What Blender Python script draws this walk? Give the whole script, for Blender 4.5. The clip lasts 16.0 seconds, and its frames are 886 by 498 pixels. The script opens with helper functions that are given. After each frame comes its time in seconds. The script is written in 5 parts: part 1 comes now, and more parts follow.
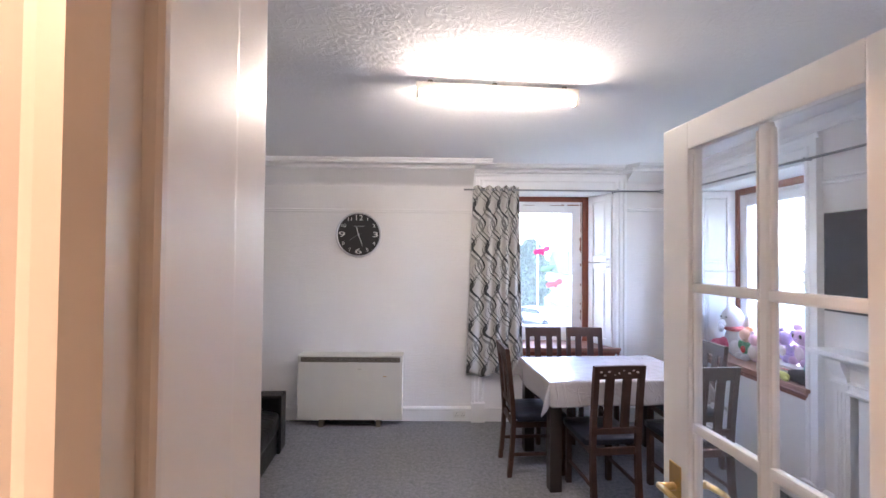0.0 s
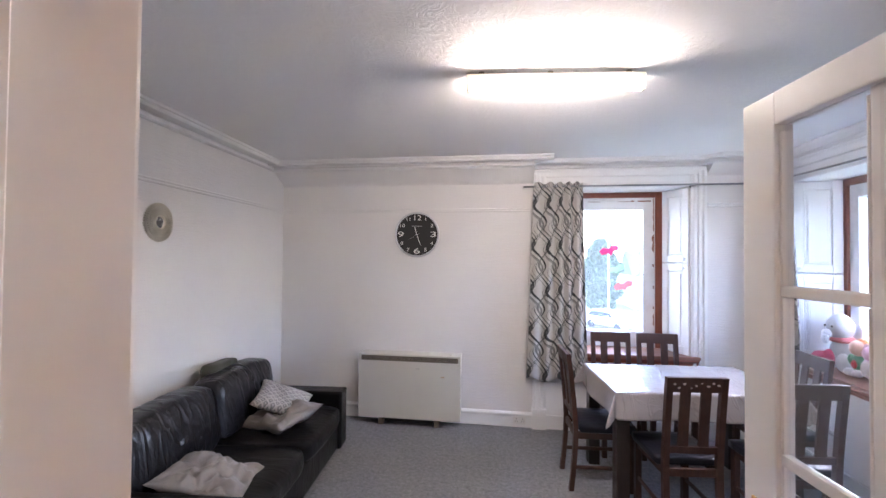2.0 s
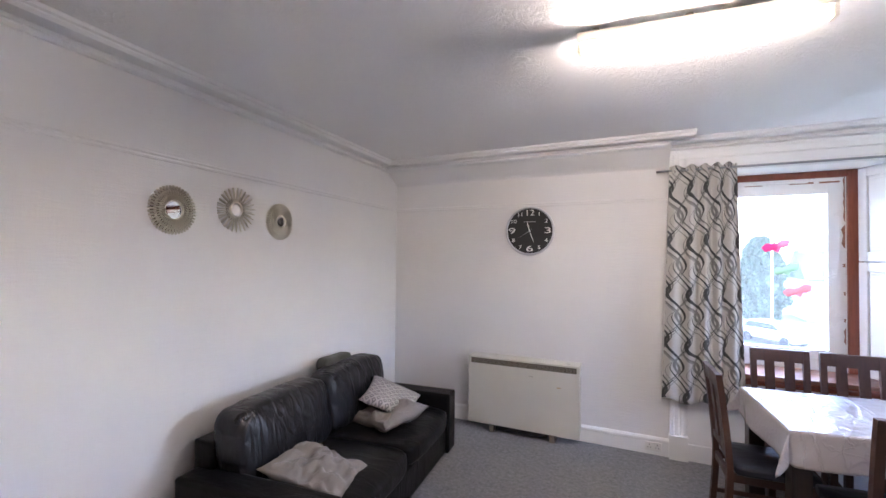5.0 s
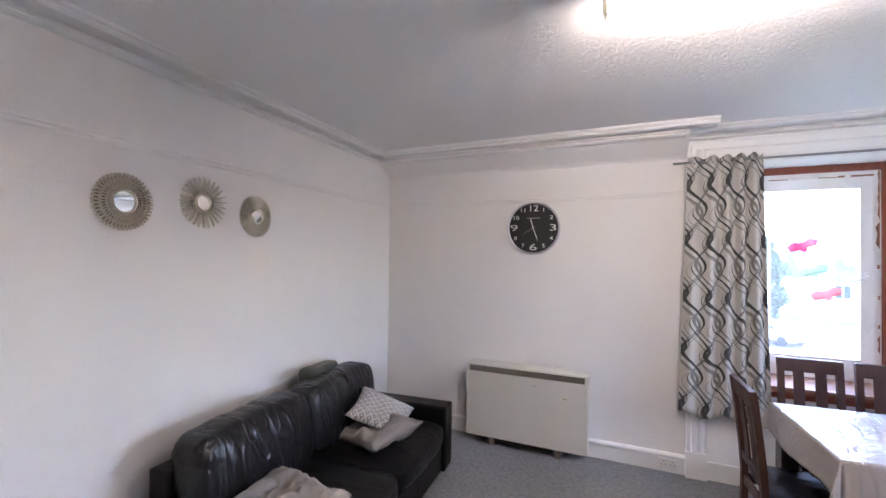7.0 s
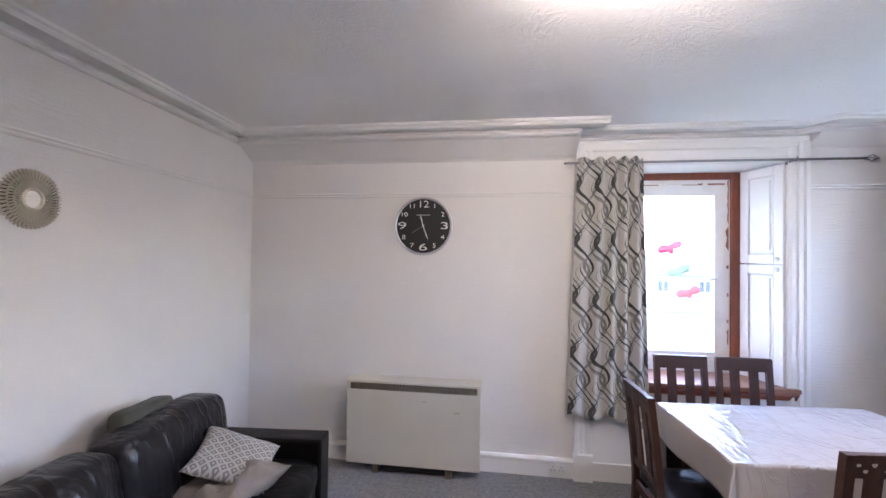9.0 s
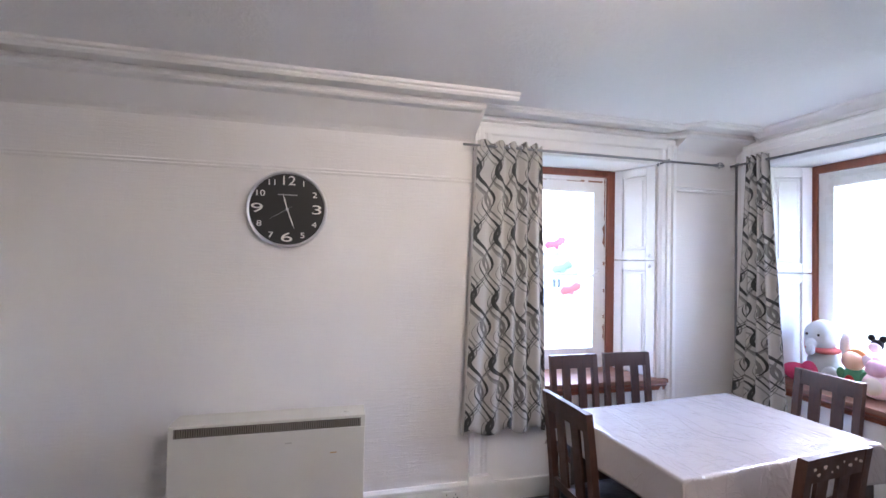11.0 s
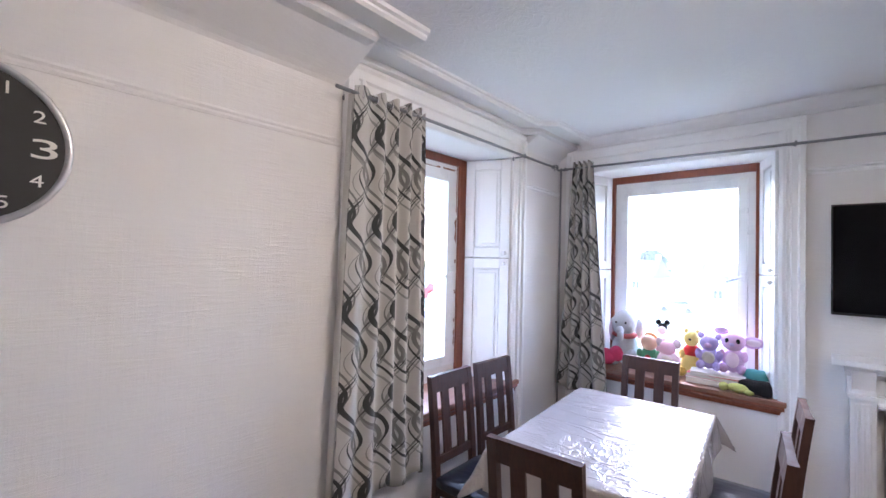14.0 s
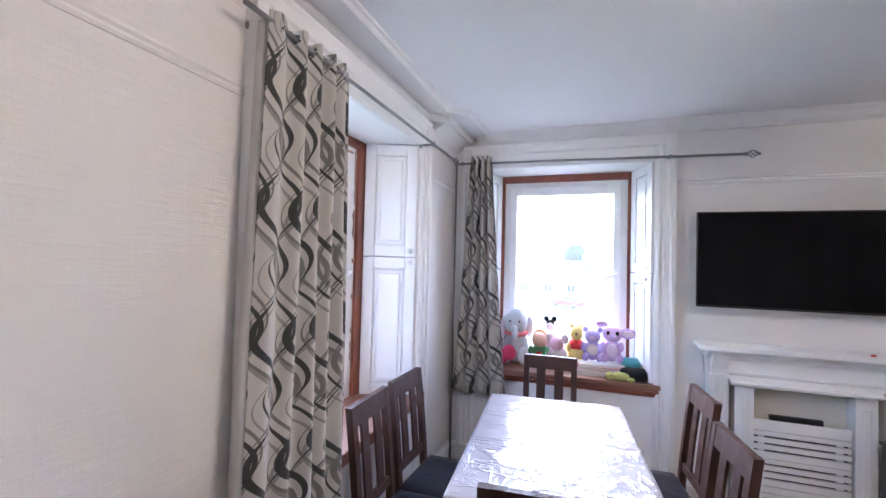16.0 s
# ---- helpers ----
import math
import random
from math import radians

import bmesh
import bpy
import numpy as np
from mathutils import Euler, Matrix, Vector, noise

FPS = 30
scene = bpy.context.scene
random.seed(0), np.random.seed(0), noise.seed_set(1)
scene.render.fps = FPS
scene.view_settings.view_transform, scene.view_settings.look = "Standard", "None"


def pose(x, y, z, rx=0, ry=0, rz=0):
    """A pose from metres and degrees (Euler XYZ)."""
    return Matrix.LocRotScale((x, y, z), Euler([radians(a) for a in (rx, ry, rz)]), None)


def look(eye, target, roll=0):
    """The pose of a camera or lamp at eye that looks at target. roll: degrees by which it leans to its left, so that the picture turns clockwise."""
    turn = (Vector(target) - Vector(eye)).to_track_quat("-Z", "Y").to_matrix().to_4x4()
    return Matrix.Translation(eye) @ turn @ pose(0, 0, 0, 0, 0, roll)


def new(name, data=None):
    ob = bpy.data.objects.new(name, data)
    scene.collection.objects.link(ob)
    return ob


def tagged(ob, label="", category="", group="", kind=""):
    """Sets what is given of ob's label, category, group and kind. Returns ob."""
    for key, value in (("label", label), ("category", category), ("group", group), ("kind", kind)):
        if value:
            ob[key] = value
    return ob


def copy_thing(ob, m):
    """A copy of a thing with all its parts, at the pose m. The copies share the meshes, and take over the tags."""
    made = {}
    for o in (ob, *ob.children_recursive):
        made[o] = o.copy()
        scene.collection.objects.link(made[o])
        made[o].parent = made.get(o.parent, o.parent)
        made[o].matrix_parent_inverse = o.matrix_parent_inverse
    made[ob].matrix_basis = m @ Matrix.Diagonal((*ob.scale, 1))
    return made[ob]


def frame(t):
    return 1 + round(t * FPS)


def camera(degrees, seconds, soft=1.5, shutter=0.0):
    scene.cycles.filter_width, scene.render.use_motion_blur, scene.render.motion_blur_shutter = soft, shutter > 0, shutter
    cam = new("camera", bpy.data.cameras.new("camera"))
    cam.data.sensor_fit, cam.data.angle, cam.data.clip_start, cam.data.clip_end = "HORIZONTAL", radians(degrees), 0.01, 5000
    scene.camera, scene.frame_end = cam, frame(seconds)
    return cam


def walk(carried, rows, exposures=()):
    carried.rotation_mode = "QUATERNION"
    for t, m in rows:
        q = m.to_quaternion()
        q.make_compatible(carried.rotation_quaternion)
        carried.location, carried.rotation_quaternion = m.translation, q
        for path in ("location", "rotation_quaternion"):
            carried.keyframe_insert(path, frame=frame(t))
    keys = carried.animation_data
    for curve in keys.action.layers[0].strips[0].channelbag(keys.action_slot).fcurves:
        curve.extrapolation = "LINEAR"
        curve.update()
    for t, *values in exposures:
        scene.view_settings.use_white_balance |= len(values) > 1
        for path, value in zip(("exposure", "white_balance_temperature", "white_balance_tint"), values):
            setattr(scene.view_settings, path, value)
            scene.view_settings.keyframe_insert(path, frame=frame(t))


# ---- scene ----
cam = camera(93.2, 16.0)
ROWS = [
    (0.0, 0.116, -0.230, 1.647, -0.54, 1.06, -0.52),
    (0.5, 0.128, -0.219, 1.644, 1.28, 1.12, -0.52),
    (1.0, 0.148, -0.198, 1.644, 3.56, 1.13, -0.53),
    (1.5, 0.167, -0.176, 1.643, 5.79, 1.05, -0.52),
    (2.0, 0.183, -0.151, 1.640, 8.38, 1.07, -0.54),
    (2.5, 0.192, -0.125, 1.632, 10.81, 1.09, -0.48),
    (3.0, 0.203, -0.092, 1.622, 13.60, 1.07, -0.48),
    (3.5, 0.211, -0.054, 1.614, 16.34, 1.02, -0.48),
    (4.0, 0.214, -0.005, 1.609, 19.22, 1.01, -0.42),
    (4.5, 0.214, 0.047, 1.608, 21.92, 1.03, -0.46),
    (5.0, 0.217, 0.106, 1.612, 24.88, 1.08, -0.49),
    (7.5, 0.044, 0.472, 1.627, 23.90, 0.55, -0.81),
    (8.0, 0.008, 0.566, 1.630, 18.61, 0.65, -0.88),
    (8.5, -0.022, 0.663, 1.635, 13.67, 0.84, -0.70),
    (9.0, -0.078, 0.780, 1.632, 8.13, 0.91, -0.76),
    (11.5, -0.428, 1.547, 1.589, -18.96, 1.26, -1.19),
    (12.0, -0.481, 1.721, 1.586, -24.84, 1.27, -1.26),
    (12.5, -0.539, 1.881, 1.584, -30.43, 1.33, -1.23),
    (13.0, -0.600, 2.056, 1.596, -36.36, 1.33, -1.28),
    (13.5, -0.628, 2.213, 1.598, -41.95, 1.35, -1.37),
    (14.0, -0.641, 2.379, 1.587, -47.83, 1.35, -1.43),
    (14.5, -0.630, 2.554, 1.587, -53.26, 1.14, -1.45),
    (15.0, -0.602, 2.718, 1.584, -59.16, 1.32, -1.54),
    (15.5, -0.578, 2.848, 1.589, -64.79, 1.32, -1.56),
    (16.0, -0.562, 2.978, 1.591, -70.52, 1.48, -1.45),
]
walk(cam, [(t, pose(x, y, z, 90 + pitch, roll, yaw)) for t, x, y, z, yaw, pitch, roll in ROWS],
     exposures=[(0.0, 4.62, 5850, 24), (5.0, 4.63, 5850, 24), (9.0, 4.62, 5850, 24), (12.5, 4.50, 5850, 24), (16.0, 4.46, 5850, 24)])

# ---------------------------------------------------------------- world and light
world = bpy.data.worlds.new("overcast_sky")
scene.world = world
world.use_nodes = True
wn = world.node_tree.nodes
wl = world.node_tree.links
sky = wn.new("ShaderNodeTexSky")
sky.sky_type = "NISHITA"
sky.sun_disc = False
sky.sun_elevation, sky.sun_rotation = radians(42), radians(65)
sky.air_density, sky.dust_density = 1.0, 1.0
wn["Background"].inputs[1].default_value = 0.15
wl.new(sky.outputs[0], wn["Background"].inputs[0])

sun_data = bpy.data.lights.new("veiled_sun", "SUN")
sun_data.energy, sun_data.angle, sun_data.color = 0.5, radians(80), (0.84, 0.92, 1.0)
sun = new("veiled_sun", sun_data)
sun.matrix_world = look((30, 14, 30.0), (0, 0, 0))

# ---------------------------------------------------------------- materials


class Nodes:
    """A short way to write node materials."""

    def __init__(self, name):
        self.m = bpy.data.materials.new(name)
        self.m.use_nodes = True
        self.t = self.m.node_tree
        self.p = self.t.nodes["Principled BSDF"]
        self.out = self.t.nodes["Material Output"]
        self._co = None

    def node(self, kind, **inputs):
        n = self.t.nodes.new("ShaderNode" + kind)
        for k, v in inputs.items():
            self.put(n, k.replace("_", " "), v)
        return n

    def put(self, n, key, v):
        sock = n.inputs[key] if not isinstance(key, int) else n.inputs[key]
        if hasattr(v, "is_output"):
            self.t.links.new(v, sock)
        else:
            sock.default_value = v

    def co(self, scale=(1, 1, 1), rot=(0, 0, 0), uv=False):
        tc = self.t.nodes.new("ShaderNodeTexCoord")
        mp = self.t.nodes.new("ShaderNodeMapping")
        self.t.links.new(tc.outputs["UV" if uv else "Object"], mp.inputs[0])
        mp.inputs["Scale"].default_value = scale
        mp.inputs["Rotation"].default_value = rot
        return mp.outputs[0]

    def noise(self, scale, detail=4, rough=0.55, at=None, dist=0.0):
        n = self.node("TexNoise", Scale=scale, Detail=detail, Roughness=rough, Distortion=dist)
        self.t.links.new(at if at is not None else self.co(), n.inputs["Vector"])
        return n.outputs["Fac"]

    def math(self, op, a, b=0.0, c=0.0):
        n = self.t.nodes.new("ShaderNodeMath")
        n.operation = op
        for i, v in enumerate((a, b, c)):
            self.put(n, i, v)
        return n.outputs[0]

    def ramp(self, fac, *stops):
        n = self.t.nodes.new("ShaderNodeValToRGB")
        el = n.color_ramp.elements
        while len(el) < len(stops):
            el.new(0.5)
        for e, (p, c) in zip(el, stops):
            e.position, e.color = p, (*c, 1) if len(c) == 3 else c
        self.t.links.new(fac, n.inputs[0])
        return n.outputs[0]

    def mix(self, fac, a, b):
        n = self.t.nodes.new("ShaderNodeMix")
        n.data_type = "RGBA"
        for i, v in ((0, fac), (6, a), (7, b)):
            if not hasattr(v, "is_output") and i:
                v = (*v, 1) if len(v) == 3 else v
            self.put(n, i, v)
        return n.outputs[2]

    def bump(self, height, strength=0.3, distance=0.01, under=None):
        n = self.node("Bump", Strength=strength, Distance=distance)
        self.t.links.new(height, n.inputs["Height"])
        if under is not None:
            self.t.links.new(under, n.inputs["Normal"])
        self.t.links.new(n.outputs[0], self.p.inputs["Normal"])
        return n.outputs[0]

    def set(self, **kw):
        for k, v in kw.items():
            key = k.replace("_", " ")
            if key == "Base Color" and not hasattr(v, "is_output") and len(v) == 3:
                v = (*v, 1)
            self.put(self.p, key, v)
        return self


def paint(name, a, b, rough=0.5, grain=60, bump=0.08, dirt=1.6):
    n = Nodes(name)
    col = n.mix(n.ramp(n.noise(dirt, 5, 0.6), (0.35, (0, 0, 0)), (0.75, (1, 1, 1))), a, b)
    n.set(Base_Color=col, Roughness=n.ramp(n.noise(9, 3), (0.3, (rough * 0.85,) * 3), (0.7, (min(1, rough * 1.15),) * 3)))
    n.bump(n.noise(grain, 3), bump, 0.004)
    return n.m


def wallpaper():
    n = Nodes("painted_wallpaper")
    col = n.mix(n.ramp(n.noise(1.1, 5, 0.6), (0.3, (0, 0, 0)), (0.8, (1, 1, 1))), (0.80, 0.785, 0.77), (0.765, 0.75, 0.735))
    n.set(Base_Color=col, Roughness=0.62)
    flat = n.noise(16, 4, 0.7, n.co((0.5, 0.5, 5.0)))
    upright = n.noise(16, 4, 0.7, n.co((5.0, 5.0, 0.5)))
    weave = n.math("ADD", n.ramp(flat, (0.45, (0, 0, 0)), (0.75, (1, 1, 1))), n.ramp(upright, (0.45, (0, 0, 0)), (0.75, (0.35, 0.35, 0.35))))
    under = n.bump(n.noise(2.2, 3), 0.25, 0.03)
    n.bump(weave, 0.30, 0.003, under)
    return n.m


def artex():
    n = Nodes("textured_ceiling_paint")
    col = n.mix(n.noise(1.3, 4), (0.83, 0.825, 0.825), (0.80, 0.795, 0.80))
    n.set(Base_Color=col, Roughness=0.75)
    swirl = n.noise(11, 5, 0.62, dist=1.6)
    ridge = n.math("ABSOLUTE", n.math("SUBTRACT", swirl, 0.5))
    n.bump(n.ramp(ridge, (0.0, (1, 1, 1)), (0.09, (0, 0, 0))), 0.24, 0.008, n.bump(n.noise(45, 3), 0.25, 0.004))
    return n.m


def wood(name, a, b, rough=0.4, axis=2, coat=0.0, scale=1.0):
    n = Nodes(name)
    st = [7.0 * scale] * 3
    st[axis] = 0.7 * scale
    at = n.co(tuple(st))
    g = n.noise(9, 6, 0.65, at, 0.6)
    col = n.mix(n.ramp(g, (0.3, (0, 0, 0)), (0.7, (1, 1, 1))), a, b)
    n.set(Base_Color=col, Roughness=n.ramp(n.noise(14, 3), (0.3, (rough * 0.8,) * 3), (0.7, (rough * 1.3,) * 3)), Coat_Weight=coat, Coat_Roughness=0.2)
    n.bump(g, 0.12, 0.002)
    return n.m


def carpet_mat():
    n = Nodes("grey_blue_carpet")
    big = n.ramp(n.noise(5.0, 6, 0.75), (0.35, (0, 0, 0)), (0.7, (1, 1, 1)))
    col = n.mix(big, (0.195, 0.198, 0.212), (0.125, 0.127, 0.138))
    tuft = n.noise(34, 6, 0.9)
    col = n.mix(n.ramp(tuft, (0.40, (0, 0, 0)), (0.64, (1, 1, 1))), col, (0.40, 0.40, 0.415))
    fib = n.noise(80, 4, 0.85)
    col = n.mix(n.ramp(fib, (0.40, (0, 0, 0)), (0.62, (0.8, 0.8, 0.8))), col, (0.265, 0.267, 0.28))
    stain = n.ramp(n.noise(5.5, 4, 0.7), (0.62, (0, 0, 0)), (0.74, (1, 1, 1)))
    col = n.mix(n.math("MULTIPLY", stain, 0.35), col, (0.10, 0.10, 0.11))
    n.set(Base_Color=col, Roughness=0.97, Specular_IOR_Level=0.1)
    n.bump(n.noise(160, 3, 0.8), 0.8, 0.006)
    return n.m


def leather(name, a, b, rough=0.38, creases=0.0, spec=0.45):
    n = Nodes(name)
    col = n.mix(n.ramp(n.noise(3.5, 5, 0.7), (0.4, (0, 0, 0)), (0.75, (1, 1, 1))), a, b)
    n.set(Base_Color=col, Roughness=n.ramp(n.noise(6, 4), (0.3, (rough * 0.92,) * 3), (0.7, (rough * 1.1,) * 3)), Specular_IOR_Level=spec)
    v = n.node("TexVoronoi", Scale=170.0)
    n.t.links.new(n.co(), v.inputs["Vector"])
    under = n.bump(n.noise(5, 4, 0.6, n.co((1.6, 0.8, 0.8)), 0.8), 0.32, 0.02 + 0.4 * creases)
    if creases:
        f = n.noise(5.5, 2, 0.45, n.co((1.7, 1.0, 0.5), (0, 0.6, 0)), 0.6)
        ridge = n.ramp(n.math("ABSOLUTE", n.math("SUBTRACT", f, 0.5)), (0.0, (1, 1, 1)), (0.10, (0, 0, 0)))
        under = n.bump(ridge, 0.38, 0.012, under)
    n.bump(v.outputs["Distance"], 0.12, 0.002, under)
    return n.m


def cloth(name, a, b, rough=0.9, scale=300):
    n = Nodes(name)
    col = n.mix(n.noise(4, 5, 0.6), a, b)
    n.set(Base_Color=col, Roughness=rough, Specular_IOR_Level=0.15, Sheen_Weight=0.2)
    n.bump(n.noise(scale, 2, 0.7), 0.4, 0.002)
    return n.m


def plush(name, a):
    n = Nodes(name)
    b = tuple(c * 0.8 for c in a)
    n.set(Base_Color=n.mix(n.noise(18, 4, 0.7), a, b), Roughness=0.95, Specular_IOR_Level=0.1, Sheen_Weight=0.08)
    n.bump(n.noise(260, 3, 0.8), 0.7, 0.004)
    return n.m


def plain(name, c, rough=0.5, metal=0.0, var=0.08, **kw):
    n = Nodes(name)
    b = tuple(x * (1 - var) for x in c)
    n.set(Base_Color=n.mix(n.noise(12, 4), c, b), Roughness=rough, Metallic=metal, **kw)
    n.bump(n.noise(90, 2), 0.04, 0.002)
    return n.m


def glow(name, c, strength):
    n = Nodes(name)
    n.set(Base_Color=(0.9, 0.9, 0.9), Emission_Color=(*c, 1), Emission_Strength=strength)
    return n.m


def glass_mat(name, tint=(1, 1, 1), veil=0.0, rough=0.0):
    n = Nodes(name)
    t = n.node("BsdfTransparent", Color=(*tint, 1))
    g = n.node("BsdfGlossy", Roughness=rough)
    lw = n.node("LayerWeight", Blend=0.5)
    mx = n.node("MixShader")
    n.t.links.new(n.math("MULTIPLY_ADD", n.math("POWER", lw.outputs["Facing"], 5.0), 0.9, 0.035), mx.inputs[0])
    n.t.links.new(t.outputs[0], mx.inputs[1])
    n.t.links.new(g.outputs[0], mx.inputs[2])
    last = mx.outputs[0]
    # pale film: smudges on the door glass, imitated daylight glare on the windows
    if veil:
        d = n.node("BsdfTranslucent", Color=(0.95, 0.97, 1.0, 1))
        m2 = n.node("MixShader")
        smear_and_glare = n.ramp(n.noise(5, 5, 0.7, n.co((1, 1, 0.4))), (0.25, (veil * 0.6,) * 3), (0.8, (veil * 1.3,) * 3))
        n.t.links.new(smear_and_glare, m2.inputs[0])
        n.t.links.new(last, m2.inputs[1])
        n.t.links.new(d.outputs[0], m2.inputs[2])
        last = m2.outputs[0]
    n.t.links.new(last, n.out.inputs["Surface"])
    return n.m


def mirror_mat():
    n = Nodes("mirror_glass")
    n.set(Base_Color=(0.9, 0.9, 0.9), Metallic=1.0, Roughness=0.03)
    return n.m


def curtain_mat():
    """Beige weave with bands of dark and mid grey that swing from side to side."""
    n = Nodes("patterned_curtain_weave")
    sep = n.t.nodes.new("ShaderNodeSeparateXYZ")
    n.t.links.new(n.co(uv=True), sep.inputs[0])
    u, v = sep.outputs[0], sep.outputs[1]
    base = n.mix(n.noise(6, 4), (0.56, 0.545, 0.51), (0.48, 0.465, 0.435))
    base = n.mix(n.math("MULTIPLY", n.noise(260, 2, 0.6, n.co((0.25, 3, 1), uv=True)), 0.35), base, (0.42, 0.40, 0.36))

    drift = n.math("MULTIPLY", n.noise(1.2, 1, 0.4, n.co((2.2, 0.8, 1), uv=True)), 1.6)

    def band(col, amp, phase, width, swell, shift, turn, period=0.16, wave=0.41):
        """One family of ribbons that swing about upright lines and swell and thin as they turn."""
        ang = n.math("ADD", n.math("MULTIPLY_ADD", v, 2 * math.pi / wave, phase), drift)
        lean = n.math("MULTIPLY", n.math("SINE", n.math("MULTIPLY", ang, 2.0)), amp * 0.10)
        cen = n.math("ADD", n.math("MULTIPLY", n.math("SINE", ang), amp), lean)
        f = n.math("FRACT", n.math("DIVIDE", n.math("ADD", n.math("ADD", u, cen), shift + 10 * period), period))
        d = n.math("MULTIPLY", n.math("ABSOLUTE", n.math("SUBTRACT", f, 0.5)), period)
        w = n.math("MULTIPLY_ADD", n.math("SINE", n.math("ADD", ang, turn)), swell, width)
        return n.math("LESS_THAN", d, w), col

    mid, dark, pale = (0.185, 0.182, 0.170), (0.052, 0.054, 0.054), (0.27, 0.265, 0.25)
    col = base
    for b in (band(pale, 0.070, 0.75, 0.0075, 0.0040, 0.022, 1.6), band(mid, 0.066, 2.7, 0.0080, 0.0045, 0.095, 0.4),
              band(pale, 0.080, 3.6, 0.0060, 0.0040, 0.140, 2.8), band(mid, 0.074, 0.35, 0.0065, 0.0045, 0.036, 2.4),
              band(dark, 0.070, 3.1, 0.0050, 0.0050, 0.118, 2.2), band(dark, 0.072, 0.0, 0.0100, 0.0075, 0.0, 1.2)):
        col = n.mix(b[0], col, b[1])
    n.set(Base_Color=col, Roughness=0.85, Specular_IOR_Level=0.2, Sheen_Weight=0.15)
    n.bump(n.noise(320, 2, 0.7, n.co((0.4, 2, 1), uv=True)), 0.25, 0.002)
    return n.m


def vinyl():
    n = Nodes("clear_vinyl_over_cream_cloth")
    n.set(Base_Color=n.mix(n.noise(5, 4), (0.43, 0.40, 0.395), (0.39, 0.36, 0.355)), Roughness=0.35, Specular_IOR_Level=0.25, Coat_Weight=1.0, Coat_Roughness=0.025, Coat_IOR=1.5)
    # long pulls that run across the cloth, and a net of small crinkles in patches
    a = n.noise(3.2, 3, 0.5, n.co((2.4, 0.55, 1), (0, 0, 0.2)), 0.8)
    pull = n.ramp(n.math("ABSOLUTE", n.math("SUBTRACT", a, 0.5)), (0.0, (1, 1, 1)), (0.035, (0, 0, 0)))
    c = n.noise(9.0, 2, 0.5, n.co((1.0, 1.5, 1)), 1.4)
    net = n.ramp(n.math("ABSOLUTE", n.math("SUBTRACT", c, 0.5)), (0.0, (1, 1, 1)), (0.06, (0, 0, 0)))
    patch = n.ramp(n.noise(2.2, 2), (0.42, (0.05, 0.05, 0.05)), (0.60, (1, 1, 1)))
    soft = n.noise(4.0, 2, 0.5, n.co((1.6, 0.8, 1)))
    h = n.math("ADD", n.math("ADD", pull, n.math("MULTIPLY", soft, 1.2)), n.math("MULTIPLY", net, n.math("MULTIPLY", patch, 0.8)))
    b = n.node("Bump", Strength=0.40, Distance=0.008)
    n.t.links.new(h, b.inputs["Height"])
    n.t.links.new(b.outputs[0], n.p.inputs["Coat Normal"])
    n.t.links.new(b.outputs[0], n.p.inputs["Normal"])
    return n.m


def diamond_cloth():
    n = Nodes("woven_diamond_cushion_cloth")
    sep = n.t.nodes.new("ShaderNodeSeparateXYZ")
    n.t.links.new(n.co((19, 19, 19)), sep.inputs[0])
    fx = n.math("ABSOLUTE", n.math("SUBTRACT", n.math("FRACT", sep.outputs[0]), 0.5))
    fy = n.math("ABSOLUTE", n.math("SUBTRACT", n.math("FRACT", sep.outputs[1]), 0.5))
    s = n.math("ADD", fx, fy)
    line = n.math("LESS_THAN", n.math("ABSOLUTE", n.math("SUBTRACT", n.math("FRACT", n.math("MULTIPLY", s, 2.0)), 0.5)), 0.22)
    n.set(Base_Color=n.mix(line, (0.52, 0.50, 0.47), (0.24, 0.235, 0.235)), Roughness=0.95, Sheen_Weight=0.2)
    n.bump(n.math("ADD", line, n.noise(250, 2)), 0.35, 0.003)
    return n.m


M_WALL = wallpaper()
M_CEIL = artex()
M_GLOSS = plain("white_gloss_paint", (0.86, 0.86, 0.855), 0.32, 0.0, 0.02)
M_CORN = paint("cornice_paint", (0.78, 0.775, 0.77), (0.73, 0.725, 0.72), 0.55, 60, 0.1)
M_DOOR = plain("ivory_door_gloss", (0.80, 0.79, 0.765), 0.32, 0.0, 0.03)
M_HALL = paint("hall_emulsion", (0.50, 0.45, 0.40), (0.46, 0.41, 0.36), 0.6, 60, 0.1)
M_UPVC = paint("white_plastic_frame", (0.86, 0.865, 0.87), (0.82, 0.825, 0.83), 0.3, 30, 0.02)
M_STAIN = wood("red_brown_varnish", (0.30, 0.085, 0.042), (0.20, 0.052, 0.026), 0.35, 2, 0.4)
M_SILL = wood("worn_brown_sill", (0.34, 0.17, 0.11), (0.22, 0.10, 0.065), 0.45, 0, 0.2)
M_CHAIR = wood("dark_walnut_stain", (0.066, 0.024, 0.013), (0.036, 0.013, 0.008), 0.50, 2, 0.0, 1.0)
M_TLEG = wood("near_black_table_wood", (0.030, 0.016, 0.012), (0.018, 0.010, 0.008), 0.4, 2, 0.2)
M_SEAT = leather("black_seat_vinyl", (0.012, 0.013, 0.022), (0.017, 0.018, 0.028), 0.30, 0.0, 0.30)
M_SOFA = leather("dark_brown_black_leather", (0.0070, 0.0066, 0.0072), (0.0082, 0.0078, 0.0086), 0.30, 0.0, 0.14)
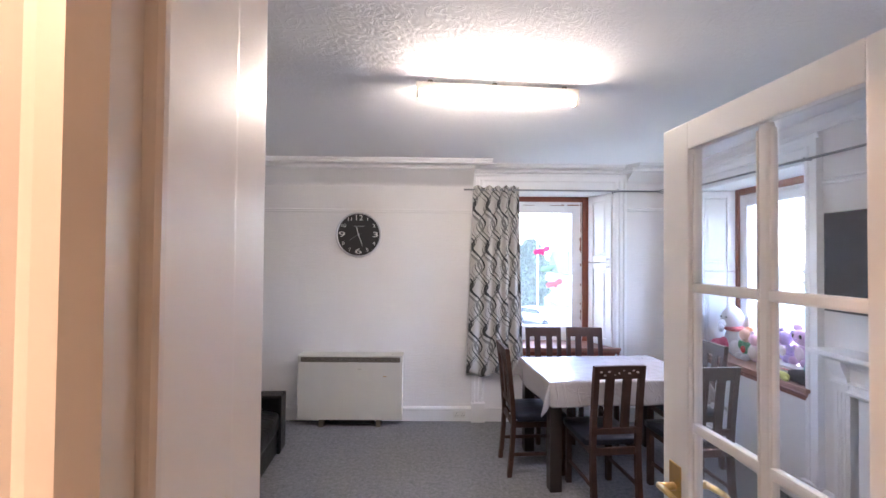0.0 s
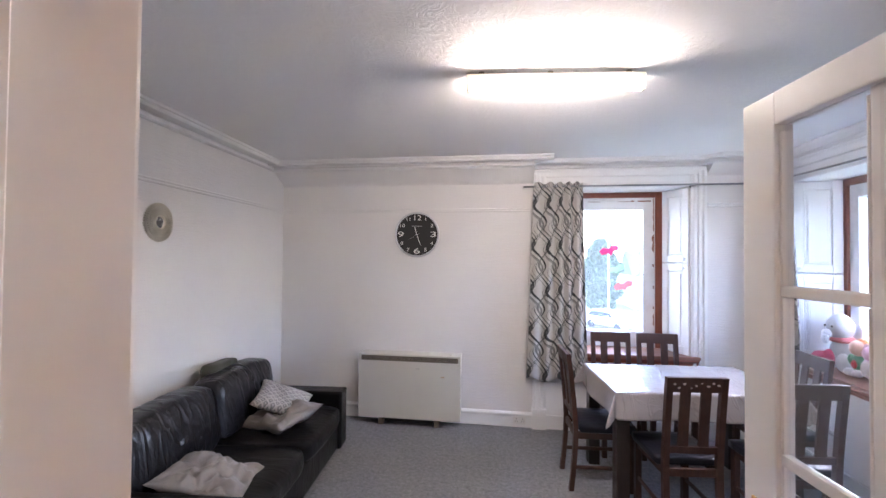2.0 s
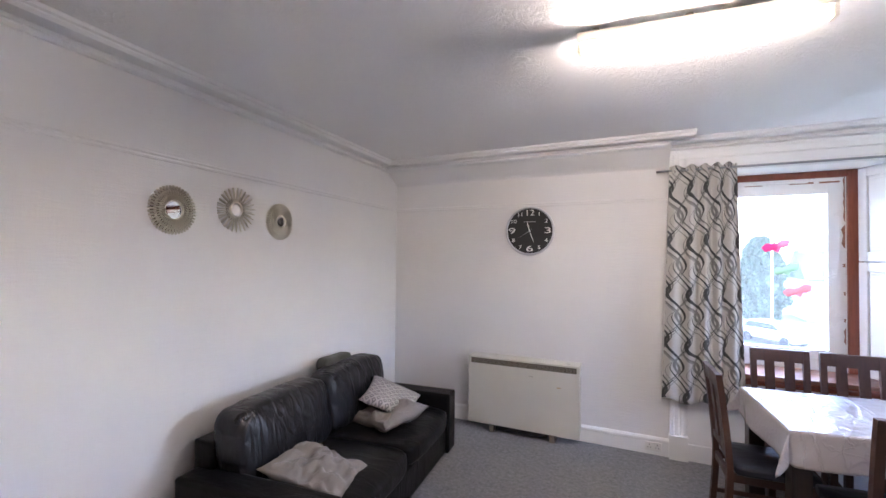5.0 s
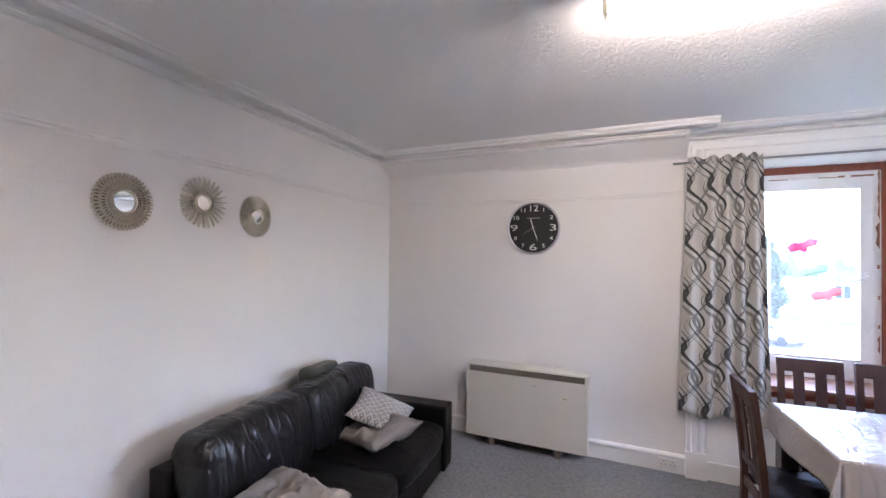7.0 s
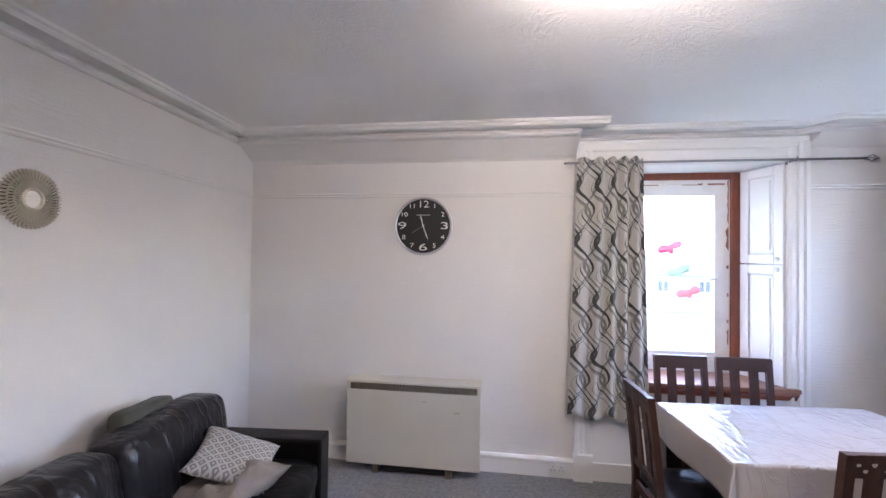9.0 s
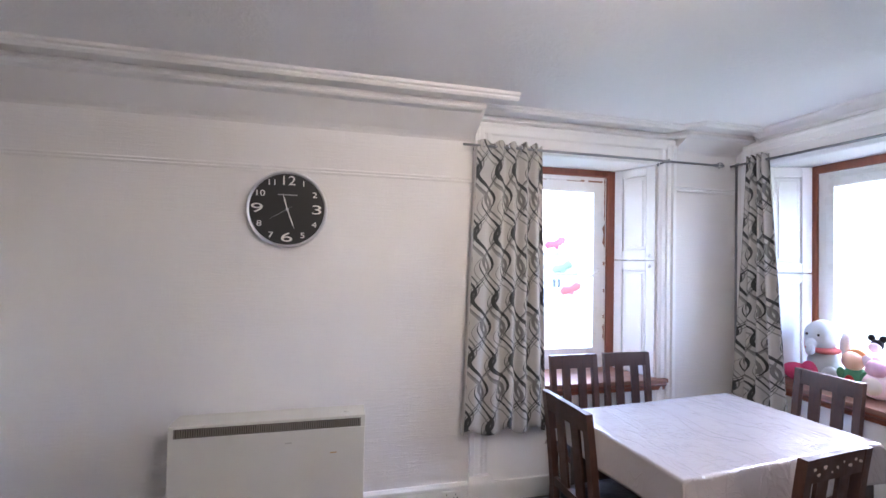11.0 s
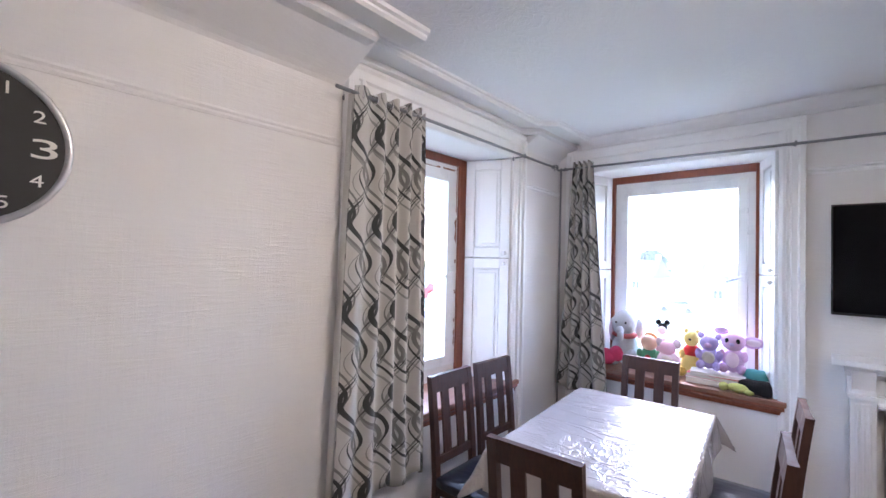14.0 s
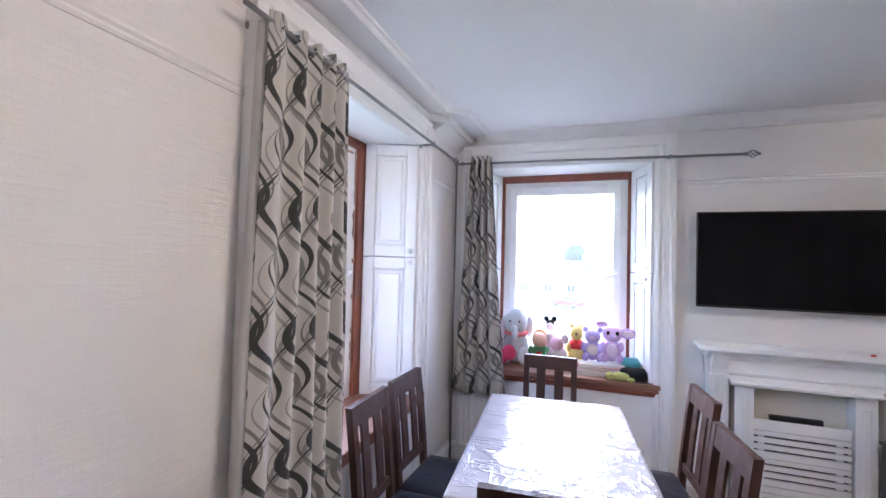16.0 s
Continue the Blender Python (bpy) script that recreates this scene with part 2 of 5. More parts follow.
# same leather, base lifted and blued to paint in the window sheen
M_CREASED = leather("blue_sheen_creased_leather", (0.0095, 0.0100, 0.0130), (0.011, 0.012, 0.016), 0.29, 0.02, 0.42)
M_CARPET = carpet_mat()
M_VINYL = vinyl()
M_CURTAIN = curtain_mat()
M_LINING = cloth("curtain_lining", (0.66, 0.65, 0.62), (0.6, 0.59, 0.56))
M_ROD = plain("brushed_grey_steel", (0.30, 0.31, 0.33), 0.35, 0.9)
M_BRASS = plain("worn_brass", (0.72, 0.50, 0.20), 0.28, 1.0)
M_CHROME = plain("polished_chrome", (0.82, 0.82, 0.83), 0.12, 1.0, 0.02)
M_HEAT = paint("cream_heater_enamel", (0.66, 0.645, 0.58), (0.62, 0.60, 0.53), 0.4, 30, 0.03)
M_GRILLE = plain("brown_heater_grille", (0.22, 0.19, 0.15), 0.55)
# near-black that paints the shade inside gaps and openings
M_DARK = plain("gap_shade_black", (0.02, 0.02, 0.02), 0.8)
M_BLACK = plain("black_clock_face", (0.018, 0.018, 0.019), 0.5)
M_WHITE = plain("white_print", (0.80, 0.79, 0.74), 0.5, 0.0, 0.02)
M_GREYP = plain("grey_print", (0.33, 0.33, 0.32), 0.5)
M_RIM = plain("silver_plastic_rim", (0.66, 0.66, 0.68), 0.28, 0.8)
M_SCREEN = plain("black_screen_glass", (0.002, 0.002, 0.003), 0.14, 0.0, 0.1, Specular_IOR_Level=0.12)
M_BEZEL = plain("black_bezel_plastic", (0.012, 0.012, 0.012), 0.35)
M_GLASS = glass_mat("door_glass", (0.97, 0.98, 1.0), 0.04)
# the veil puts the washed-out glare of the view into the glass
M_PANE = glass_mat("glare_veil_window_glass", (0.97, 0.99, 1.0), 0.03)
M_MIRROR = mirror_mat()
M_CHAMP = plain("champagne_silver_paint", (0.70, 0.665, 0.575), 0.36, 0.6)
# darker champagne: the shade in the valleys between mirror blades, put into colour
M_VALLEY = plain("valley_shade_champagne", (0.20, 0.175, 0.135), 0.5, 0.5)
M_DIAMOND = diamond_cloth()
M_CUSH = cloth("taupe_cushion_cloth", (0.29, 0.262, 0.242), (0.23, 0.208, 0.192))
M_GREEN = cloth("dark_olive_blanket", (0.095, 0.098, 0.078), (0.062, 0.064, 0.050))
M_TUBE = glow("lit_tube", (1.0, 0.85, 0.64), 8.2)
M_BULB = glow("warm_hall_bulb", (1.0, 0.60, 0.32), 30.0)
M_FIT = paint("ivory_fitting_plastic", (0.80, 0.76, 0.66), (0.76, 0.72, 0.62), 0.4, 30, 0.02)
M_SOCKET = plain("white_socket_plastic", (0.82, 0.81, 0.78), 0.35, 0.0, 0.03)

# ---------------------------------------------------------------- mesh helpers


def box(bm, x0, y0, z0, x1, y1, z1, m=None):
    vs = [bm.verts.new((x, y, z)) for z in (z0, z1) for y in (y0, y1) for x in (x0, x1)]
    if m is not None:
        for v in vs:
            v.co = m @ v.co
    for f in ((0, 2, 3, 1), (4, 5, 7, 6), (0, 1, 5, 4), (2, 6, 7, 3), (0, 4, 6, 2), (1, 3, 7, 5)):
        bm.faces.new([vs[i] for i in f])
    return vs


def bevelled(bm, w=0.004, seg=2):
    bmesh.ops.bevel(bm, geom=bm.edges[:] + bm.verts[:], offset=w, segments=seg, affect="EDGES", profile=0.7)
    return bm


def bbox(x0, y0, z0, x1, y1, z1, w=0.004, seg=2):
    bm = bmesh.new()
    box(bm, x0, y0, z0, x1, y1, z1)
    return bevelled(bm, w, seg) if w else bm


def cyl(bm, a, b, r, r2=None, n=14):
    a, b = Vector(a), Vector(b)
    q = (b - a).to_track_quat("Z", "Y").to_matrix().to_4x4()
    bmesh.ops.create_cone(bm, cap_ends=True, segments=n, radius1=r, radius2=r if r2 is None else r2, depth=(b - a).length,
                          matrix=Matrix.Translation((a + b) / 2) @ q)
    return bm


def ball(bm, c, r, sx=1, sy=1, sz=1, n=12, rot=None):
    m = Matrix.Translation(c) @ (rot if rot is not None else Matrix()) @ Matrix.Diagonal((sx, sy, sz, 1))
    return bmesh.ops.create_uvsphere(bm, u_segments=n, v_segments=max(6, n * 2 // 3), radius=r, matrix=m)["verts"]


def extrude_profile(bm, prof, axis_pts):
    """Sweep a profile of (out, up) pairs along stations: each a function giving the 3D place of a pair."""
    rings = [[bm.verts.new(place(o, u)) for o, u in prof] for place in axis_pts]
    for a, b in zip(rings, rings[1:]):
        for i in range(len(prof)):
            j = (i + 1) % len(prof)
            bm.faces.new((a[i], a[j], b[j], b[i]))
    bm.faces.new(rings[0][::-1])
    bm.faces.new(rings[-1])
    bmesh.ops.recalc_face_normals(bm, faces=bm.faces[:])
    return bm


def data_of(name, bm, mats, smooth=False):
    bmesh.ops.recalc_face_normals(bm, faces=bm.faces[:])
    me = bpy.data.meshes.new(name)
    bm.to_mesh(me)
    bm.free()
    for m in mats if isinstance(mats, (list, tuple)) else [mats]:
        me.materials.append(m)
    if smooth:
        for p in me.polygons:
            p.use_smooth = True
    return me


def part(name, bm, mats, parent, label="", smooth=False, place=None):
    ob = new(name, data_of(name, bm, mats, smooth))
    ob.parent = parent
    if place is not None:
        ob.matrix_basis = place
    return tagged(ob, label) if label else ob


def solid(name, bm, mats, label, category="", kind="", smooth=False, place=None, group=""):
    ob = new(name, data_of(name, bm, mats, smooth))
    if place is not None:
        ob.matrix_basis = place
    return tagged(ob, label, category, group, kind)


def empty(name, label, category, place=None, group="", kind=""):
    ob = new(name)
    ob.empty_display_size = 0.1
    if place is not None:
        ob.matrix_basis = place
    return tagged(ob, label, category, group, kind)


# ---------------------------------------------------------------- the plan
WY = 4.02          # room face of the clock wall
RX = 2.60          # room face of the television wall
CEIL = 2.56
SY = 0.03          # room face of the door wall
HY = -0.08         # hall face of the door wall


def left_x(y):
    """Room face of the slightly skewed sofa wall."""
    return -1.939 - 0.055 * y


LEFT_TURN = math.degrees(math.atan(0.055))


def structure():
    bm = bmesh.new()
    box(bm, -2.6, -1.9, -0.12, 3.1, 4.7, 0.0)
    solid("floor", bm, M_CARPET, "worn grey-blue fitted carpet with faint stains", "floor", "structure")
    bm = bmesh.new()
    box(bm, -2.6, HY, CEIL, 3.1, 4.7, CEIL + 0.15)
    solid("ceiling", bm, M_CEIL, "white textured plaster ceiling with swirled relief", "ceiling", "structure")
    bm = bmesh.new()
    box(bm, -2.6, -1.9, CEIL - 0.1, 3.1, HY, CEIL + 0.15)
    solid("ceiling_hall", bm, M_CORN, "plain white hall ceiling", "ceiling", "structure")
    # clock wall with the window opening
    bm = bmesh.new()
    for x0, x1, z0, z1 in ((-2.6, 0.58, -0.1, 2.7), (1.884, 3.1, -0.1, 2.7), (0.58, 1.884, -0.1, 0.70), (0.58, 1.884, 2.32, 2.7)):
        box(bm, x0, WY, z0, x1, 4.36, z1)
    for x0, x1, z0, z1 in ((-2.6, 0.775, -0.1, 2.7), (1.689, 3.1, -0.1, 2.7), (0.775, 1.689, -0.1, 0.834), (0.775, 1.689, 2.263, 2.7)):
        box(bm, x0, 4.36, z0, x1, 4.62, z1)
    solid("wall_north", bm, M_WALL, "white painted textured wallpaper wall with a window recess", "wall", "structure")
    # television wall with the second window
    bm = bmesh.new()
    for y0, y1, z0, z1 in ((-0.08, 2.577, -0.1, 2.7), (3.81, 4.02, -0.1, 2.7), (2.577, 3.81, -0.1, 0.75), (2.577, 3.81, 2.31, 2.7)):
        box(bm, RX, y0, z0, 2.94, y1, z1)
    for y0, y1, z0, z1 in ((-0.08, 2.717, -0.1, 2.7), (3.670, 4.02, -0.1, 2.7), (2.717, 3.670, -0.1, 0.859), (2.717, 3.670, 2.248, 2.7)):
        box(bm, 2.94, y0, z0, 3.1, y1, z1)
    solid("wall_east", bm, M_WALL, "white painted wall with a window recess and fireplace", "wall", "structure")
    # sofa wall, skewed
    bm = bmesh.new()
    vs = [bm.verts.new((x, y, z)) for z in (-0.1, 2.7) for x, y in ((left_x(-0.2), -0.2), (left_x(WY), WY), (-2.6, WY), (-2.6, -0.2))]
    for f in ((0, 1, 2, 3), (4, 5, 6, 7), (0, 1, 5, 4), (1, 2, 6, 5), (2, 3, 7, 6), (3, 0, 4, 7)):
        bm.faces.new([vs[i] for i in f])
    solid("wall_west", bm, M_WALL, "plain white painted wall behind the sofa", "wall", "structure")
    # door wall
    bm = bmesh.new()
    for x0, x1, z0, z1 in ((-2.6, -0.02, -0.1, 2.7), (-0.02, 0.868, 2.05, 2.7)):
        box(bm, x0, HY, z0, x1, SY, z1)
    box(bm, 0.868, HY, -0.1, 3.1, 0.283, 2.7)
    solid("wall_south", bm, [M_WALL], "white wall with an open glazed door", "wall", "structure")
    bm = bmesh.new()
    for x0, x1, z0, z1 in ((-1.2, -0.09, 0, 2.46), (0.93, 1.7, 0, 2.46), (-0.09, 0.93, 2.12, 2.46)):
        box(bm, x0, HY - 0.012, z0, x1, HY - 0.002, z1)
    box(bm, -1.3, -1.72, 0, 1.8, -1.6, 2.46)
    box(bm, -1.3, -1.6, 0, -1.2, HY, 2.46)
    box(bm, 1.7, -1.6, 0, 1.8, HY, 2.46)
    solid("wall_hall", bm, M_HALL, "warm-lit cream hall walls", "wall", "structure")


structure()


def cornice():
    """Sloped upper wall and plaster mouldings round the ceiling."""
    slope = [(0.0, 2.362), (0.012, 2.378), (0.035, 2.396), (0.07, 2.415), (0.25, 2.505), (0.25, 2.70), (0.0, 2.70)]

    def run_x(bm, prof, x0, x1):
        extrude_profile(bm, prof, [lambda o, u, x=x: Vector((x, WY - o, u)) for x in (x0, x1)])

    bm = bmesh.new()
    run_x(bm, slope, left_x(WY) - 0.03, 0.455)
    run_x(bm, [(0.0, 2.41), (0.01, 2.425), (0.03, 2.44), (0.15, 2.515), (0.15, 2.70), (0.0, 2.70)], 2.025, RX + 0.02)
    solid("wall_slope", bm, M_WALL, "sloping plaster strip between wall and ceiling", "wall", "structure")
    low = [(0.20, 2.482), (0.262, 2.482), (0.278, 2.492), (0.278, 2.502), (0.262, 2.512), (0.262, 2.570), (0.20, 2.570)]
    up = [(0.262, 2.530), (0.35, 2.530), (0.352, 2.518), (0.375, 2.518), (0.385, 2.530), (0.385, 2.540), (0.40, 2.545), (0.405, 2.570), (0.262, 2.570)]
    bay = [(-0.02, 2.498), (0.035, 2.498), (0.05, 2.507), (0.05, 2.515), (0.036, 2.524), (0.036, 2.540), (0.150, 2.540), (0.152, 2.528), (0.170, 2.528), (0.180, 2.539), (0.180, 2.546), (0.195, 2.550), (0.20, 2.570), (-0.02, 2.570)]
    bm = bmesh.new()
    run_x(bm, low, left_x(WY), 0.43)
    run_x(bm, up, left_x(WY), 0.61)
    solid("cornice_north", bm, M_CORN, "white moulded plaster cornice in two steps", "cornice", "structure")
    bm = bmesh.new()
    extrude_profile(bm, bay, [lambda o, u, x=x, k=k: Vector((x, WY - k - (o if u < 2.56 or o > 0 else -k), u)) for x, k in ((0.45, 0.0), (1.93, 0.0), (2.02, 0.11), (RX + 0.01, 0.11))])
    solid("cornice_bay", bm, M_CORN, "white moulded plaster cornice over the window", "cornice", "structure")
    side = [(-0.02, 2.485), (0.02, 2.485), (0.035, 2.495), (0.035, 2.503), (0.02, 2.513), (0.02, 2.530), (0.11, 2.530), (0.112, 2.520), (0.13, 2.520), (0.14, 2.532), (0.14, 2.540), (0.155, 2.545), (0.16, 2.570), (-0.02, 2.570)]
    bm = bmesh.new()
    extrude_profile(bm, side, [lambda o, u, y=y: Vector((left_x(y) + o, y, u)) for y in (SY, WY - 0.2)])
    solid("cornice_west", bm, M_CORN, "white moulded plaster cornice along the sofa wall", "cornice", "structure")
    bm = bmesh.new()
    thin = [(-0.02, 2.485), (0.02, 2.49), (0.03, 2.51), (0.08, 2.535), (0.095, 2.548), (0.10, 2.570), (-0.02, 2.570)]
    extrude_profile(bm, thin, [lambda o, u, y=y: Vector((RX - o, y, u)) for y in (SY, WY - 0.2)])
    solid("cornice_east", bm, M_CORN, "thin white plaster cornice along the television wall", "cornice", "structure")
    rail = [(-0.01, 2.085), (0.004, 2.088), (0.007, 2.098), (0.004, 2.106), (0.008, 2.115), (0.004, 2.125), (-0.01, 2.128)]
    bm = bmesh.new()
    run_x(bm, rail, left_x(WY), 0.455)
    solid("picture_rail_north", bm, M_WALL, "painted-over picture rail", "picture rail", "structure")
    bm = bmesh.new()
    run_x(bm, [(o * 2.4, u + 0.035) for o, u in rail], 2.03, RX)
    solid("picture_rail_corner", bm, M_GLOSS, "painted-over picture rail", "picture rail", "structure")
    bm = bmesh.new()
    extrude_profile(bm, rail, [lambda o, u, y=y: Vector((left_x(y) + o, y, u + 0.01)) for y in (SY, WY)])
    solid("picture_rail_west", bm, M_WALL, "painted-over picture rail", "picture rail", "structure")
    bm = bmesh.new()
    extrude_profile(bm, rail, [lambda o, u, y=y: Vector((RX - o * 2.4, y, u + 0.045)) for y in (SY, 2.445)])
    solid("picture_rail_east", bm, M_GLOSS, "painted-over picture rail", "picture rail", "structure")
    skirt = [(-0.02, -0.01), (0.022, -0.01), (0.022, 0.105), (0.030, 0.112), (0.030, 0.128), (0.014, 0.142), (-0.02, 0.142)]
    bm = bmesh.new()
    run_x(bm, skirt, left_x(WY), 0.455)
    solid("baseboard_north", bm, M_GLOSS, "white gloss skirting board with a ledge", "skirting board", "structure")
    bm = bmesh.new()
    run_x(bm, [(o, u * 1.3) for o, u in skirt], 2.03, RX)
    solid("baseboard_corner", bm, M_GLOSS, "white gloss skirting board", "skirting board", "structure")
    bm = bmesh.new()
    extrude_profile(bm, skirt, [lambda o, u, y=y: Vector((left_x(y) + o, y, u)) for y in (SY, WY - 0.03)])
    solid("baseboard_west", bm, M_GLOSS, "white gloss skirting board", "skirting board", "structure")
    bm = bmesh.new()
    for y0, y1 in ((SY, 1.24), (2.34, 2.445), (3.94, WY)):
        extrude_profile(bm, [(o, u * 1.3) for o, u in skirt], [lambda o, u, y=y: Vector((RX - o, y, u)) for y in (y0, y1)])
    solid("baseboard_east", bm, M_GLOSS, "white gloss skirting board", "skirting board", "structure")


cornice()


# ---------------------------------------------------------------- windows
def window_set(name, m, w, head, sill_z, fr, gl, sill_ext, split):
    """A recessed window in local space: x to the right along the wall seen from the room, y outwards, wall face at y = 0.
    w: half widths of the recess at the room face and at the frame; fr: half width and heights of the frame; gl: those of the glass."""
    e = empty(name, "recessed casement window with varnished frame and panelled shutters", "window", m, kind="structure")
    wi, wo = w
    dep = 0.315
    # architrave, two uprights with fluting and a head
    for sgn in (-1, 1):
        bm = bmesh.new()
        prof = [(0.0, 0.0), (0.0, 0.012), (0.02, 0.020), (0.035, 0.020), (0.042, 0.014), (0.055, 0.014), (0.062, 0.024), (0.09, 0.024), (0.10, 0.034), (0.125, 0.034), (0.125, 0.0)]
        extrude_profile(bm, prof, [lambda o, u, z=z: Vector((sgn * (wi + o), -1.35 * u, z)) for z in (0.0, head + 0.14)])
        box(bm, sgn * wi - 0.004 * sgn, -0.054, 0.0, sgn * (wi + 0.132), -0.001, 0.19)
        part("architrave", bm, M_GLOSS, e)
    bm = bmesh.new()
    prof = [(0.0, 0.0), (0.0, 0.012), (0.02, 0.020), (0.035, 0.020), (0.042, 0.014), (0.10, 0.014), (0.11, 0.026), (0.15, 0.030), (0.165, 0.038), (0.178, 0.038), (0.178, 0.0)]
    extrude_profile(bm, prof, [lambda o, u, x=x: Vector((x, -u, head + o)) for x in (-wi - 0.126, wi + 0.126)])
    part("architrave_head", bm, M_GLOSS, e)
    # head lining
    bm = bmesh.new()
    box(bm, -wi, 0.001, head - 0.002, wi, dep, head + 0.02)
    part("head_lining", bm, M_GLOSS, e)
    # panel below the sill
    bm = bmesh.new()
    box(bm, -wi, -0.008, 0.0, wi, 0.02, sill_z - 0.03)
    box(bm, -wi, -0.024, 0.0, wi, -0.007, 0.13)
    part("apron_panel", bm, M_GLOSS, e)
    # shutters folded into the splay
    zs = sill_z + 0.001
    for sgn in (-1, 1):
        a, b = Vector((sgn * wi, 0.004, 0)), Vector((sgn * wo, dep, 0))
        d = (b - a).normalized()
        nrm = Vector((-d.y, d.x, 0)) * (1 if sgn > 0 else -1)
        L = (b - a).length
        zm = zs + (head - zs) * split

        def at(s, o, z):
            return a + d * s + nrm * o + Vector((0, 0, z))

        for z0, z1 in ((zs, zm - 0.003), (zm + 0.003, head - 0.004)):
            bm = bmesh.new()

            def slab(s0, s1, zz0, zz1, o0, o1):
                vs = [bm.verts.new(at(s, o, z)) for z in (zz0, zz1) for o in (o0, o1) for s in (s0, s1)]
                for f in ((0, 2, 3, 1), (4, 5, 7, 6), (0, 1, 5, 4), (2, 6, 7, 3), (0, 4, 6, 2), (1, 3, 7, 5)):
                    bm.faces.new([vs[i] for i in f])

            slab(0.003, L - 0.003, z0, z1, -0.03, 0.0)
            slab(0.003, 0.070, z0, z1, 0.0, 0.020)
            slab(L - 0.070, L - 0.003, z0, z1, 0.0, 0.020)
            slab(0.070, L - 0.070, z0, z0 + 0.070, 0.0, 0.020)
            slab(0.070, L - 0.070, z1 - 0.070, z1, 0.0, 0.020)
            slab(0.078, L - 0.078, z0 + 0.078, z1 - 0.078, 0.0, 0.010)
            slab(0.100, L - 0.100, z0 + 0.100, z1 - 0.100, 0.009, 0.018)
            bevelled(bm, 0.003, 1)
            sh = part("shutter", bm, M_GLOSS, e)
            kz = z1 - 0.035 if z1 < zm else z0 + 0.035
            bm = bmesh.new()
            cyl(bm, at(0.035, 0.010, kz), at(0.035, 0.03, kz), 0.007)
            ball(bm, at(0.035, 0.036, kz), 0.015)
            part("knob", bm, M_GLOSS, sh, smooth=True)
    # varnished frame
    fw, fz0, fz1 = fr
    for nm, b in (("frame_side", (-wo - 0.02, dep, sill_z, -fw - 0.022, dep + 0.05, head)), ("frame_side", (fw + 0.022, dep, sill_z, wo + 0.02, dep + 0.05, head)),
                  ("frame_head", (-fw - 0.0225, dep, fz1 + 0.018, fw + 0.0225, dep + 0.05, head))):
        part(nm, bbox(*b, 0.006), M_STAIN, e, "red-brown varnished timber")
    # plastic outer frame and sash
    gw, gz0, gz1 = gl
    y0, y1 = dep + 0.022, dep + 0.09
    ow = fw + 0.024
    for nm, b in (("outer_frame", (-ow, y0, fz0, -fw + 0.022, y1, fz1 + 0.020)), ("outer_frame", (fw - 0.022, y0, fz0, ow, y1, fz1 + 0.020)),
                  ("outer_frame", (-fw + 0.022, y0, fz1 - 0.022, fw - 0.022, y1, fz1 + 0.020)), ("outer_frame", (-fw + 0.022, y0, fz0, fw - 0.022, y1, fz0 + 0.022))):
        part(nm, bbox(*b, 0.003), M_UPVC, e)
    sw = fw - 0.024
    sash = part("sash", bbox(-sw, y0 - 0.012, fz0 + 0.024, -gw, y1 - 0.01, fz1 - 0.024, 0.005), M_UPVC, e)
    for b in ((gw, y0 - 0.012, fz0 + 0.024, sw, y1 - 0.01, fz1 - 0.024), (-gw, y0 - 0.012, gz1, gw, y1 - 0.01, fz1 - 0.024), (-gw, y0 - 0.012, fz0 + 0.024, gw, y1 - 0.01, gz0)):
        part("sash", bbox(*b, 0.005), M_UPVC, e)
    bm = bmesh.new()
    box(bm, -gw - 0.01, y0 + 0.02, gz0 - 0.01, gw + 0.01, y0 + 0.026, gz1 + 0.01)
    pane = part("pane", bm, M_PANE, e, "window glass with the outdoor glare added as a pale veil")
    pane.visible_shadow = False
    hz = (gz0 + gz1) / 2 - 0.02
    bm = bmesh.new()
    hx = (gw + sw) / 2
    box(bm, hx - 0.012, y0 - 0.022, hz - 0.03, hx + 0.012, y0 - 0.011, hz + 0.03)
    box(bm, hx - 0.008, y0 - 0.04, hz - 0.008, hx + 0.008, y0 - 0.02, hz + 0.008)
    box(bm, hx - 0.10, y0 - 0.044, hz - 0.007, hx + 0.008, y0 - 0.034, hz + 0.007, Matrix.Translation((hx, 0, hz)) @ Matrix.Rotation(0.42, 4, "Y").inverted() @ Matrix.Translation((-hx, 0, -hz)))
    part("handle", bevelled(bm, 0.003, 1), M_UPVC, e, "white lever handle")
    bm = bmesh.new()
    box(bm, -0.22, y0 - 0.008, fz1 - 0.018, 0.22, y0 + 0.001, fz1 - 0.004)
    part("trickle_vent", bevelled(bm, 0.003, 1), M_UPVC, e)
    # sill board
    s0, s1 = sill_ext
    part("sill", bbox(s0, -0.05, sill_z - 0.03, s1, dep + 0.04, sill_z, 0.008), M_SILL, e, "worn varnished sill board")
    bm = bmesh.new()
    extrude_profile(bm, [(0.0, 0.0), (0.03, 0.0), (0.036, -0.012), (0.018, -0.03), (0.012, -0.055), (0.0, -0.055)],
                    [lambda o, u, x=x: Vector((x, -0.009 - o, sill_z - 0.029 + u)) for x in (s0 + 0.01, s1 - 0.01)])
    part("sill_moulding", bm, M_STAIN, e, "red-brown varnished timber")
    return e


WIN1 = window_set("window_1", pose(1.232, WY, 0), (0.652, 0.527), 2.315, 0.745, (0.432, 0.835, 2.242), (0.338, 0.905, 2.137), (-0.74, 0.72), 0.545)
